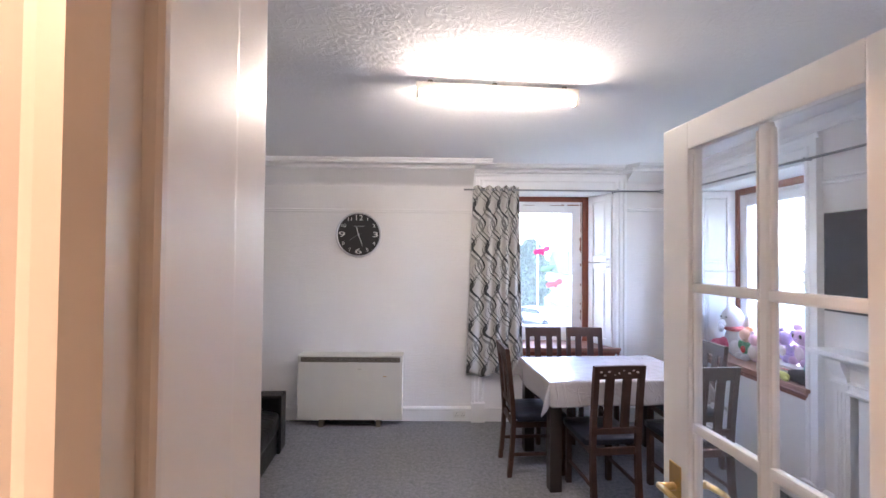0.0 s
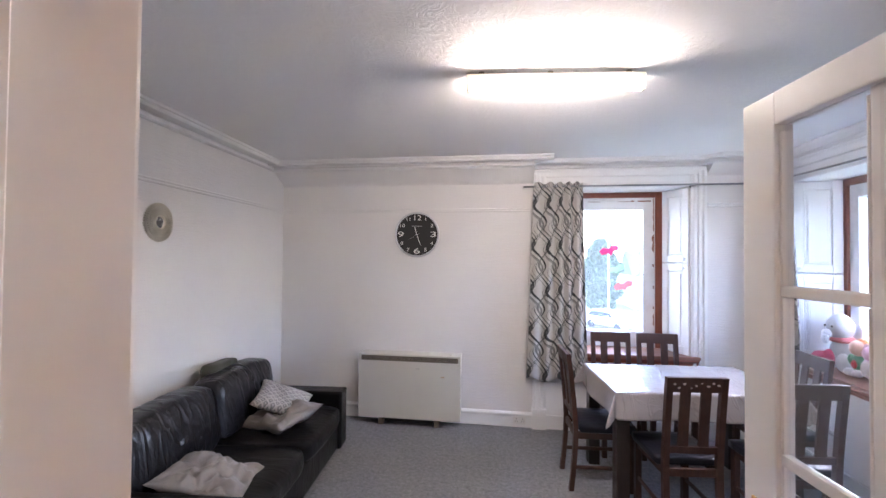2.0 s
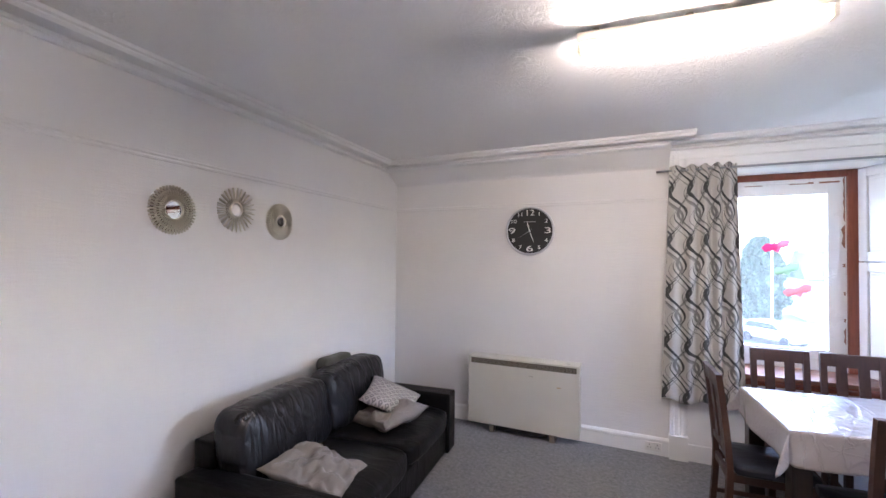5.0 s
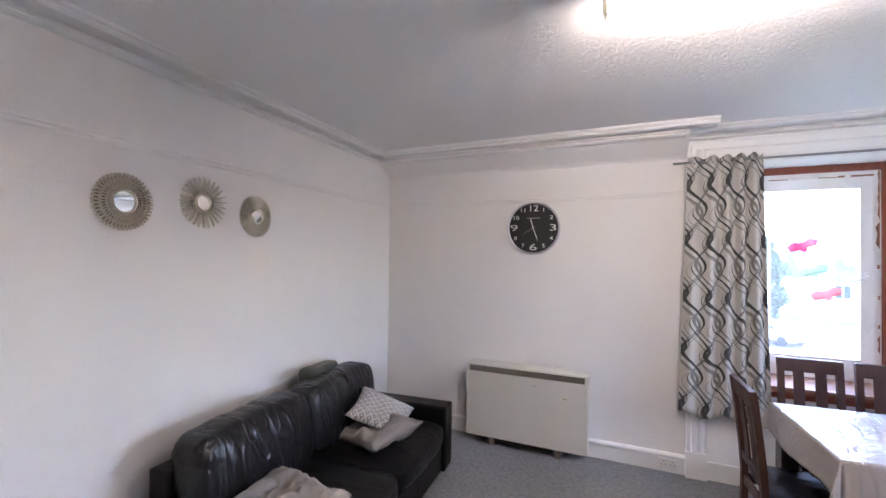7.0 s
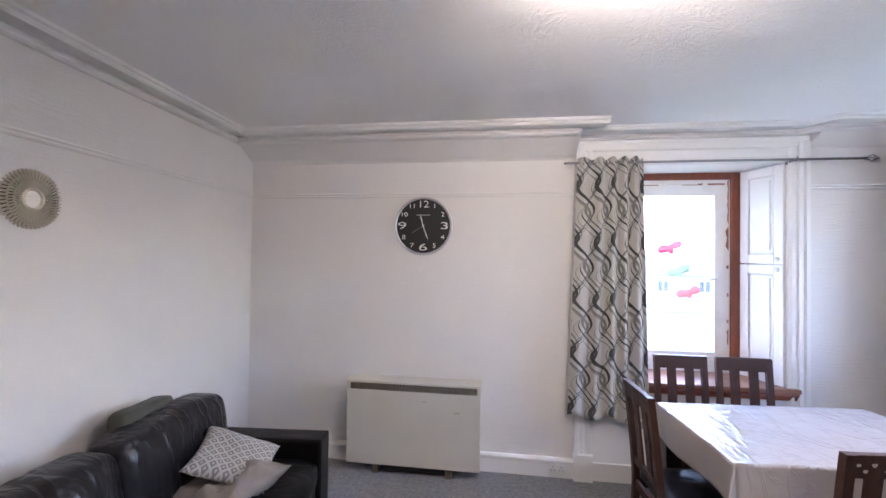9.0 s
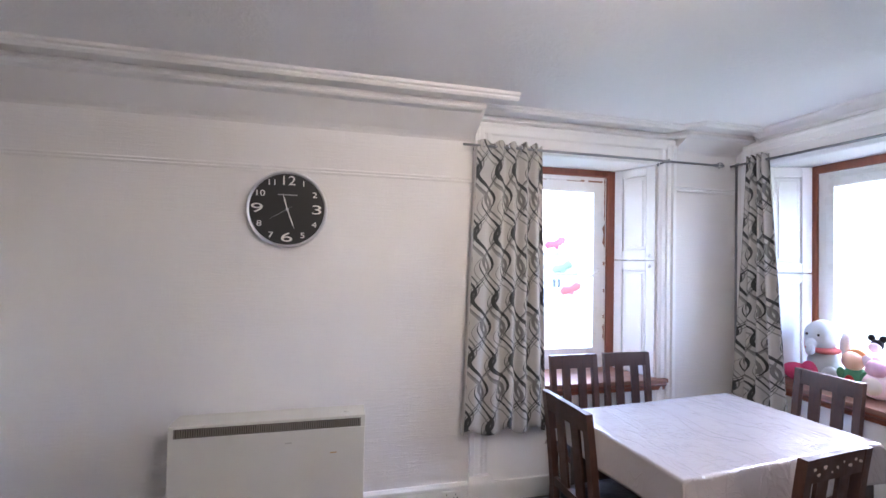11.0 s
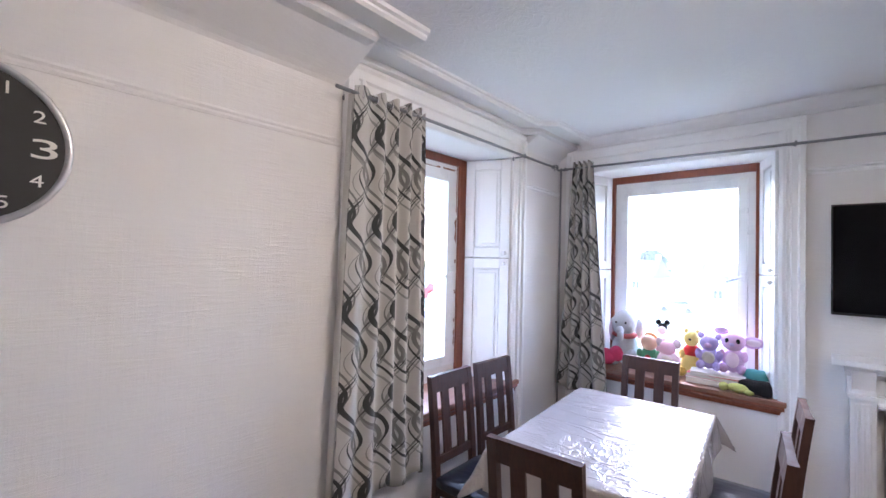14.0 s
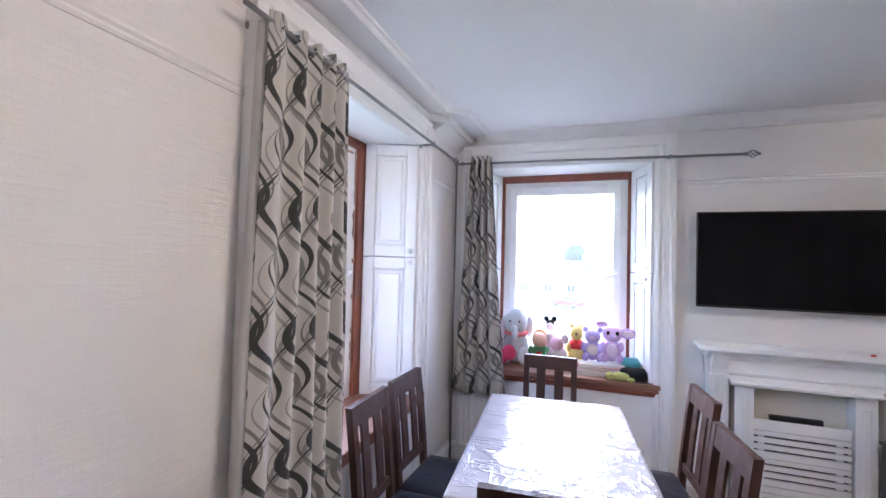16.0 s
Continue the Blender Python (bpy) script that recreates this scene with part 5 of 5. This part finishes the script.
def sash_mark(y0, y1, z0, z1, mat, label, nm):
    bm = bmesh.new()
    box(bm, 2.9355, y0, z0, 2.9375, y1, z1)
    solid(nm, bm, mat, label, "tape")


M_YELLOW = plain("yellow_paper", (0.75, 0.68, 0.10), 0.7)
sash_mark(2.77, 2.815, 2.165, 2.205, M_YELLOW, "yellow paper scrap stuck to the window frame", "paper_scrap")
sash_mark(2.835, 2.88, 2.175, 2.202, M_YELLOW, "yellow paper scrap stuck to the window frame", "paper_scrap")
sash_mark(3.50, 3.535, 2.155, 2.190, M_BEZEL, "black plastic clip on the window frame", "frame_clip")
sash_mark(2.765, 2.800, 1.02, 1.20, M_SILL, "bare brown patch on the worn window frame", "worn_patch")


# ---------------------------------------------------------------- things on the second sill
def toy(label, balls, at, turn=90, name="plush_toy", size=1.0):
    """A soft toy of stuffed round pieces; each piece: material, centre, radius, scales. A doll stays one mesh."""
    m = pose(*at, 0, 0, turn) @ Matrix.Diagonal((1.04 * size, 1.0 * size, 1.14 * size, 1))
    top = max(c[2] for _, c, *_ in balls)
    mats, bm = [], bmesh.new()
    e = None if name == "doll" else empty(name, label, "soft toy", m, "soft toys on the window sill")
    for i, (mat, c, r, sx, sy, sz) in enumerate(balls):
        if e is not None:
            bm = bmesh.new()
        vs = ball(bm, c, r, sx, sy, sz, 18)
        for v in vs:
            v.co += (v.co - Vector(c)).normalized() * 0.09 * r * noise.noise(v.co * (0.9 / r) + Vector((i, r * 90, 0)))
        if e is not None:
            nm = "body" if i == 0 else "head" if i == 1 else "eye" if r < 0.014 else "ear" if c[2] > 0.8 * top else "limb" if abs(c[0]) > 0.02 else "trimming"
            part(nm, bm, mat, e, smooth=True)
            continue
        if mat not in mats:
            mats.append(mat)
        for f in {f for v in vs for f in v.link_faces}:
            f.material_index = mats.index(mat)
    return e if e is not None else solid(name, bm, mats, label, "doll", place=m, group="soft toys on the window sill", smooth=True)


P_GREY, P_PINK, P_ROSE = plush("grey_plush", (0.68, 0.71, 0.76)), plush("pink_plush", (0.82, 0.50, 0.60)), plush("coral_cloth", (0.75, 0.20, 0.20))
P_PALE, P_LILAC, P_PURP = plush("pale_pink_plush", (0.84, 0.68, 0.74)), plush("lilac_plush", (0.70, 0.47, 0.70)), plush("purple_plush", (0.52, 0.42, 0.74))
P_YEL, P_RED, P_SKIN = plush("yellow_plush", (0.82, 0.66, 0.22)), plush("red_cloth", (0.60, 0.05, 0.05)), plain("doll_vinyl", (0.70, 0.42, 0.30), 0.5)
P_TEAL, P_GRN, P_BLK, P_HAIR = plush("teal_cloth", (0.10, 0.36, 0.38)), plush("green_cloth", (0.12, 0.36, 0.20)), plush("black_plush", (0.02, 0.02, 0.022)), plush("orange_hair", (0.55, 0.20, 0.07))
P_HOT, P_LIME, P_CREAM = plush("hot_pink_cloth", (0.80, 0.09, 0.22)), plush("lime_plush", (0.62, 0.66, 0.22)), plush("cream_plush", (0.75, 0.68, 0.60))
SZ = 0.7905
# local: the toy looks towards -y before the turn, so -90 + 180 faces the room
T = 270
toy("grey plush elephant with a coral collar on the sill", [
    (P_GREY, (0, 0, 0.115), 0.085, 1.05, 0.9, 1.25), (P_GREY, (0, -0.03, 0.275), 0.080, 1.0, 1, 1.12), (P_ROSE, (0, -0.02, 0.200), 0.075, 1.15, 1.1, 0.32),
    (P_GREY, (0, -0.115, 0.235), 0.030, 0.9, 1.2, 1.0), (P_GREY, (0.01, -0.135, 0.205), 0.024, 0.9, 1, 1.4), (P_PALE, (-0.094, -0.004, 0.215), 0.040, 0.55, 0.4, 1.7), (P_GREY, (-0.092, 0.020, 0.225), 0.050, 0.6, 0.4, 1.6),
    (P_GREY, (0.085, 0.035, 0.24), 0.048, 0.6, 0.4, 1.4), (P_GREY, (-0.06, -0.05, 0.06), 0.042, 1, 1.1, 1.45), (P_GREY, (0.06, -0.05, 0.06), 0.042, 1, 1.1, 1.45), (P_BLK, (-0.03, -0.108, 0.285), 0.007, 1, 1, 1), (P_BLK, (0.035, -0.108, 0.285), 0.007, 1, 1, 1)],
    (2.795, 3.530, SZ), T, "plush_toy", 1.05)
toy("small doll in green with a red heart on the sill", [
    (P_GRN, (0, 0, 0.07), 0.055, 1, 0.8, 1.25), (P_SKIN, (0, -0.02, 0.160), 0.046, 1.1, 1, 1), (P_HAIR, (0, 0.008, 0.172), 0.047, 1.08, 0.9, 1), (P_RED, (0, -0.047, 0.07), 0.022, 1, 0.4, 1.1),
    (P_GREY, (-0.03, -0.05, 0.022), 0.022, 1.0, 1.6, 1), (P_GREY, (0.03, -0.05, 0.022), 0.022, 1, 1.6, 1), (P_GRN, (-0.055, -0.02, 0.09), 0.019, 1, 1, 1.6), (P_GRN, (0.055, -0.02, 0.09), 0.019, 1, 1, 1.6)],
    (2.775, 3.345, SZ), T, "doll", 1.12)
toy("round pale pink plush toy on the sill", [
    (P_PALE, (0, 0, 0.075), 0.072, 1.05, 0.9, 1.0), (P_PINK, (0.0, -0.02, 0.165), 0.048, 1.1, 1, 0.95), (P_PALE, (-0.055, 0, 0.195), 0.026, 1, 0.5, 1.2), (P_PALE, (0.055, 0, 0.195), 0.026, 1, 0.5, 1.2), (P_CREAM, (0, -0.045, 0.075), 0.045, 1, 0.6, 1)],
    (2.755, 3.215, SZ), T, "plush_toy", 1.0)
toy("small pink and black plush figure sitting high on the sill", [
    (P_PINK, (0, 0, 0.13), 0.040, 1, 0.8, 1.6), (P_PALE, (0, -0.02, 0.235), 0.026, 1, 1, 1), (P_BLK, (0, 0.0, 0.250), 0.028, 1, 0.9, 1), (P_BLK, (-0.026, 0, 0.280), 0.017, 1, 0.5, 1), (P_BLK, (0.026, 0, 0.280), 0.017, 1, 0.5, 1), (P_PINK, (0, 0, 0.05), 0.05, 1, 0.9, 1)],
    (2.845, 3.275, SZ), T, "plush_toy", 1.12)
toy("yellow plush bear in a red shirt on the sill", [
    (P_YEL, (0, 0, 0.065), 0.058, 1.05, 0.9, 1.1), (P_RED, (0, 0, 0.135), 0.046, 1.05, 0.9, 0.9), (P_YEL, (0, -0.02, 0.205), 0.042, 1, 1, 1), (P_YEL, (-0.03, 0, 0.243), 0.014, 1, 0.6, 1), (P_YEL, (0.03, 0, 0.243), 0.014, 1, 0.6, 1),
    (P_BLK, (0, -0.062, 0.205), 0.007, 1, 1, 1), (P_YEL, (-0.045, -0.05, 0.025), 0.024, 1, 1.5, 1), (P_YEL, (0.045, -0.05, 0.025), 0.024, 1, 1.5, 1), (P_YEL, (-0.052, -0.02, 0.12), 0.018, 1, 1, 1.5), (P_YEL, (0.052, -0.02, 0.12), 0.018, 1, 1, 1.5)],
    (2.825, 3.075, SZ), T, "plush_toy", 1.15)
toy("purple plush bear with a pale belly on the sill", [
    (P_PURP, (0, 0, 0.075), 0.066, 1.05, 0.9, 1.1), (P_PURP, (0, -0.02, 0.175), 0.054, 1.15, 1, 0.95), (P_CREAM, (0, -0.045, 0.08), 0.042, 1, 0.5, 1), (P_PURP, (-0.055, 0, 0.222), 0.022, 1, 0.6, 1), (P_PURP, (0.055, 0, 0.222), 0.022, 1, 0.6, 1),
    (P_LILAC, (0, -0.065, 0.165), 0.022, 1.2, 0.8, 0.8), (P_PURP, (-0.065, -0.03, 0.10), 0.024, 1, 1, 1.5), (P_PURP, (0.065, -0.03, 0.10), 0.024, 1, 1, 1.5), (P_PURP, (-0.05, -0.05, 0.03), 0.028, 1, 1.4, 1), (P_PURP, (0.05, -0.05, 0.03), 0.028, 1, 1.4, 1)],
    (2.785, 2.960, SZ + 0.0800), T, "plush_toy", 0.90)
toy("large-eared lilac plush toy on the sill", [
    (P_LILAC, (0, 0, 0.080), 0.066, 1.05, 0.9, 1.2), (P_LILAC, (0, -0.02, 0.200), 0.062, 1.2, 1, 0.95), (P_PALE, (0, -0.05, 0.085), 0.042, 1, 0.5, 1.2), (P_LILAC, (-0.075, 0.01, 0.262), 0.036, 1.3, 0.35, 0.7), (P_LILAC, (0.115, 0.01, 0.205), 0.046, 1.35, 0.35, 0.85),
    (P_PALE, (0.118, -0.006, 0.205), 0.033, 1.3, 0.3, 0.7), (P_BLK, (-0.03, -0.075, 0.212), 0.013, 1, 0.5, 1.2), (P_BLK, (0.035, -0.075, 0.212), 0.013, 1, 0.5, 1.2), (P_PURP, (0, -0.085, 0.19), 0.013, 1.3, 0.8, 0.8),
    (P_LILAC, (-0.055, -0.05, 0.028), 0.03, 1, 1.4, 1), (P_LILAC, (0.055, -0.05, 0.028), 0.03, 1, 1.4, 1), (P_LILAC, (-0.068, -0.02, 0.11), 0.022, 1, 1, 1.6), (P_LILAC, (0.068, -0.02, 0.11), 0.022, 1, 1, 1.6)],
    (2.805, 2.825, SZ + 0.0800), T, "plush_toy", 0.90)
toy("lime plush toy lying at the sill's edge", [(P_LIME, (0, 0, 0.026), 0.034, 1.6, 0.8, 0.75), (P_LIME, (-0.07, -0.01, 0.024), 0.024, 1.1, 1, 0.95), (P_LIME, (0.06, -0.03, 0.016), 0.016, 1.6, 0.8, 0.9), (P_CREAM, (-0.09, -0.01, 0.024), 0.012, 1, 1, 1)],
    (2.592, 2.775, SZ), T)
toy("hot pink plush toy behind the elephant on the sill", [(P_HOT, (0, 0, 0.055), 0.062, 1.5, 0.8, 0.88), (P_HOT, (0.08, 0, 0.08), 0.045, 1.2, 0.8, 1.2)], (2.72, 3.655, SZ), T)


def sill_clutter():
    bm = puffy(-0.085, -0.05, 0.0, 0.085, 0.05, 0.075, 0.02, 4, 0.02, 7)
    solid("black_bag", bm, P_BLK, "crumpled black cloth bag on the sill", "bag", smooth=True, place=pose(2.660, 2.690, SZ - 0.001, 0, 0, 80))
    bm = puffy(-0.06, -0.045, 0.0, 0.06, 0.045, 0.12, 0.02, 8, 0.012, 7)
    solid("teal_pouch", bm, P_TEAL, "teal patterned pouch on the sill", "pouch", smooth=True, place=pose(2.77, 2.70, SZ - 0.001, 0, 0, 80))
    M_PAGE, M_CRED = plain("book_pages", (0.78, 0.76, 0.70), 0.8), plain("red_book_cover", (0.55, 0.06, 0.08), 0.45)
    z = SZ
    for k, (w, d, h, cov, lab, r) in enumerate(((0.165, 0.19, 0.036, M_SOCKET, "thin white paperback", 3), (0.16, 0.18, 0.024, M_CRED, "thin red hardback", -4), (0.155, 0.17, 0.018, M_SOCKET, "white booklet", 7))):
        e = empty("book", lab + " stacked on the window sill", "book", pose(2.735, 2.915 - 0.005 * k, z, 0, 0, 90 + r), "books on the sill")
        part("page_block", bbox(-w + 0.004, -d * 0.5 + 0.003, 0.002, w - 0.003, d * 0.5 - 0.003, h - 0.002, 0), M_PAGE, e)
        for zz in (0.0, h - 0.002):
            part("cover", bbox(-w, -d * 0.5, zz, w, d * 0.5, zz + 0.002, 0), cov, e)
        z += h + 0.0005
    cu = bpy.data.curves.new("black_cable", "CURVE")
    cu.dimensions, cu.bevel_depth = "3D", 0.003
    sp = cu.splines.new("BEZIER")
    pts = [(2.70, 2.70, SZ + 0.03), (2.63, 2.68, SZ + 0.004), (2.60, 2.73, SZ + 0.004), (2.57, 2.66, SZ + 0.004), (2.575, 2.60, SZ + 0.006)]
    sp.bezier_points.add(len(pts) - 1)
    for p, c in zip(sp.bezier_points, pts):
        p.co, p.handle_left_type, p.handle_right_type = c, "AUTO", "AUTO"
    cu.materials.append(M_BEZEL)
    tagged(new("black_cable", cu), "thin black cable curled on the sill", "cable")


sill_clutter()

# pipe in the corner beside the second curtain
bm = bmesh.new()
cyl(bm, (RX - 0.03, WY - 0.03, 0.0), (RX - 0.03, WY - 0.03, 2.36), 0.008, n=10)
solid("corner_pipe", bm, M_ROD, "thin dark pipe running up the room corner", "pipe", "structure", smooth=True)


# ---------------------------------------------------------------- outside
GZ = -4.2


def outside():
    n = Nodes("wet_grass_and_verge")
    n.set(Base_Color=n.mix(n.noise(0.3, 6, 0.7), (0.09, 0.13, 0.05), (0.16, 0.17, 0.10)), Roughness=0.95)
    bm = bmesh.new()
    box(bm, -600, -600, GZ - 1, 600, 600, GZ)
    solid("ground", bm, n.m, "grass verge and yards below the windows", "ground", "structure")
    n = Nodes("asphalt")
    n.set(Base_Color=n.mix(n.noise(2.5, 6, 0.7), (0.055, 0.055, 0.058), (0.085, 0.085, 0.088)), Roughness=0.85)
    bm = bmesh.new()
    box(bm, -80, 28.5, GZ + 0.004, 34, 39.5, GZ + 0.02)
    box(bm, 53.0, -70, GZ + 0.004, 61.0, 90, GZ + 0.02)
    solid("road", bm, n.m, "grey asphalt road", "road", "structure")
    m_wall = paint("harled_wall", (0.34, 0.33, 0.31), (0.28, 0.27, 0.26), 0.9, 30, 0.5)
    m_roof = paint("slate_roof", (0.07, 0.073, 0.08), (0.05, 0.052, 0.057), 0.8, 12, 0.5)
    m_win = plain("far_window_glass", (0.05, 0.055, 0.06), 0.1)

    def house(x, y, w, d, eaves, ridge, turn, lab):
        e = empty("house", lab, "house", pose(x, y, GZ, 0, 0, turn), "houses across the road")
        part("wall", bbox(-w, -d, 0, w, d, eaves, 0), m_wall, e)
        bm = bmesh.new()
        extrude_profile(bm, [(-d - 0.3, eaves - 0.05), (0, ridge), (d + 0.3, eaves - 0.05), (d + 0.3, eaves + 0.12), (0, ridge + 0.2), (-d - 0.3, eaves + 0.12)][:3] + [(0, ridge - 0.2)][:0],
                        [lambda o, u, x=x: Vector((x, o, u)) for x in (-w - 0.2, w + 0.2)])
        part("roof", bm, m_roof, e)
        for s in (-0.45, 0.4):
            part("roof_window", bbox(s * w - 0.45, -d * 0.62, eaves + (ridge - eaves) * 0.42, s * w + 0.45, -d * 0.40, eaves + (ridge - eaves) * 0.66, 0), M_UPVC, e, "pale roof window")
        for s in (-0.6, 0.0, 0.6):
            wn_ = part("window", bbox(s * w - 0.65, -d - 0.05, eaves - 1.9, s * w + 0.65, -d + 0.05, eaves - 0.5, 0), M_UPVC, e)
            for k in (-1, 1):
                part("pane", bbox(s * w + k * 0.3 - 0.24, -d - 0.07, eaves - 1.78, s * w + k * 0.3 + 0.24, -d - 0.052, eaves - 0.62, 0), m_win, wn_)
        for s in (-1, 1):
            part("chimney", bbox(s * (w - 0.5) - 0.35, -0.4, ridge - 0.8, s * (w - 0.5) + 0.35, 0.4, ridge + 1.0, 0), m_wall, e)

    house(72, 9.5, 6, 4, 3.0, 6.2, -90, "low harled house with a slate roof")
    house(74, -12, 6, 4, 3.4, 6.0, -88, "low harled house with a slate roof")
    house(75, 28, 6, 4, 3.6, 6.4, -95, "low harled house with a slate roof")
    house(-14, 52, 8, 4, 4.8, 7.4, 2, "two-storey harled house with a slate roof")
    house(22, 54, 7, 4, 4.0, 6.8, -4, "low harled house with a slate roof")

    def car(x, y, turn, col, lab):
        e = empty("parked_car", lab, "car", pose(x, y, GZ + 0.02, 0, 0, turn))
        bm = bmesh.new()
        extrude_profile(bm, [(-2.1, 0.3), (2.1, 0.3), (2.15, 0.75), (1.2, 0.95), (0.6, 1.45), (-1.2, 1.5), (-1.9, 1.0), (-2.15, 0.85)], [lambda o, u, k=k: Vector((o, k, u)) for k in (-0.82, 0.82)])
        part("body", bevelled(bm, 0.08, 2), col, e, smooth=True)
        for s in (-1, 1):
            bm = bmesh.new()
            extrude_profile(bm, [(-1.6, 1.0), (1.0, 1.0), (0.55, 1.38), (-1.15, 1.42)], [lambda o, u, k=k: Vector((o, k, u)) for k in (s * 0.80, s * 0.835)])
            part("side_window", bm, m_win, e)
            for wx in (-1.3, 1.35):
                part("wheel", cyl(bmesh.new(), (wx, s * 0.70, 0.31), (wx, s * 0.86, 0.31), 0.31, n=20), M_BEZEL, e)
        bm = bmesh.new()
        box(bm, 0, -0.7, 0, 0.02, 0.7, 0.62)
        part("windscreen", bm, m_win, e, place=pose(1.20, 0, 0.96, 0, -49, 0))

    car(8.9, 36.6, -52, plain("silver_car_paint", (0.62, 0.63, 0.65), 0.25, 0.4), "silver car parked on the road")
    car(57.0, 5.8, 60, plain("red_car_paint", (0.45, 0.03, 0.03), 0.25), "red car parked on the road")
    car(57.0, 15.5, 88, plain("white_car_paint", (0.7, 0.7, 0.7), 0.25), "white car parked on the road")

    post = empty("street_lamp", "pale grey street lamp post by the road", "street lamp", pose(9.5, 39.6, GZ))
    part("post", cyl(bmesh.new(), (0, 0, 0), (0, 0, 8.2), 0.09, 0.06), M_UPVC, post, smooth=True)
    part("lamp_head", bbox(-0.12, -0.55, 8.15, 0.12, 0.1, 8.27, 0.03), M_UPVC, post)

    m_leaf = Nodes("dark_evergreen_leaves")
    info = m_leaf.node("NewGeometry")
    m_leaf.set(Base_Color=m_leaf.mix(info.outputs["Random Per Island"], (0.035, 0.065, 0.030), (0.085, 0.12, 0.055)), Roughness=0.7)
    m_bark = wood("bark", (0.12, 0.09, 0.065), (0.07, 0.05, 0.04), 0.9)

    def tree(x, y, h, w, seed, lab, cone):
        e = empty("tree", lab, "tree", pose(x, y, GZ))
        rr = random.Random(seed)
        bm = bmesh.new()
        cyl(bm, (0, 0, 0), (0.1, 0, h * 0.8), 0.22, 0.05, 10)
        for k in range(9):
            a, z = rr.uniform(0, 6.28), h * rr.uniform(0.2, 0.7)
            cyl(bm, (0.05, 0, z), (w * 0.7 * math.cos(a), w * 0.7 * math.sin(a), z + h * 0.15), 0.06, 0.015, 6)
        part("trunk", bm, m_bark, e)
        verts, faces = [], []
        for k in range(16000):
            z = rr.uniform(0.06, 1.0)
            lim = w * ((1 - z) ** 0.6 if cone else math.sqrt(max(0.0, 1 - (2 * z - 1.05) ** 2)))
            a = rr.uniform(0, 6.28)
            lump = 0.78 + 0.55 * noise.noise(Vector((math.cos(a) * 2.5 + seed, math.sin(a) * 2.5, z * 7)))
            r = lim * lump * math.sqrt(rr.uniform(0.25, 1.0))
            c = Vector((r * math.cos(a), r * math.sin(a), z * h))
            q = Euler((rr.uniform(0, 6), rr.uniform(0, 6), rr.uniform(0, 6))).to_matrix()
            s = rr.uniform(0.12, 0.30)
            b0 = len(verts)
            for p in ((-s, 0, 0), (0, -s * 0.5, 0.03), (s, 0, 0), (0, s * 0.5, 0.03)):
                verts.append(c + q @ Vector(p))
            faces.append((b0, b0 + 1, b0 + 2, b0 + 3))
        me = bpy.data.meshes.new("crown")
        me.from_pydata(verts, [], faces)
        me.materials.append(m_leaf.m)
        ob = new("crown", me)
        ob.parent = e
        tagged(ob, kind="stuff")

    tree(9.3, 42.0, 7.6, 1.9, 3, "tall dark evergreen tree across the road", False)
    tree(3.0, 44.0, 6.5, 3.2, 5, "broad bushy tree across the road", False)
    tree(84.0, 26.0, 8.4, 3.6, 7, "broad bushy tree near the houses", False)
    tree(90.0, 6.0, 9.5, 3.4, 11, "broad bushy tree behind the houses", False)


outside()
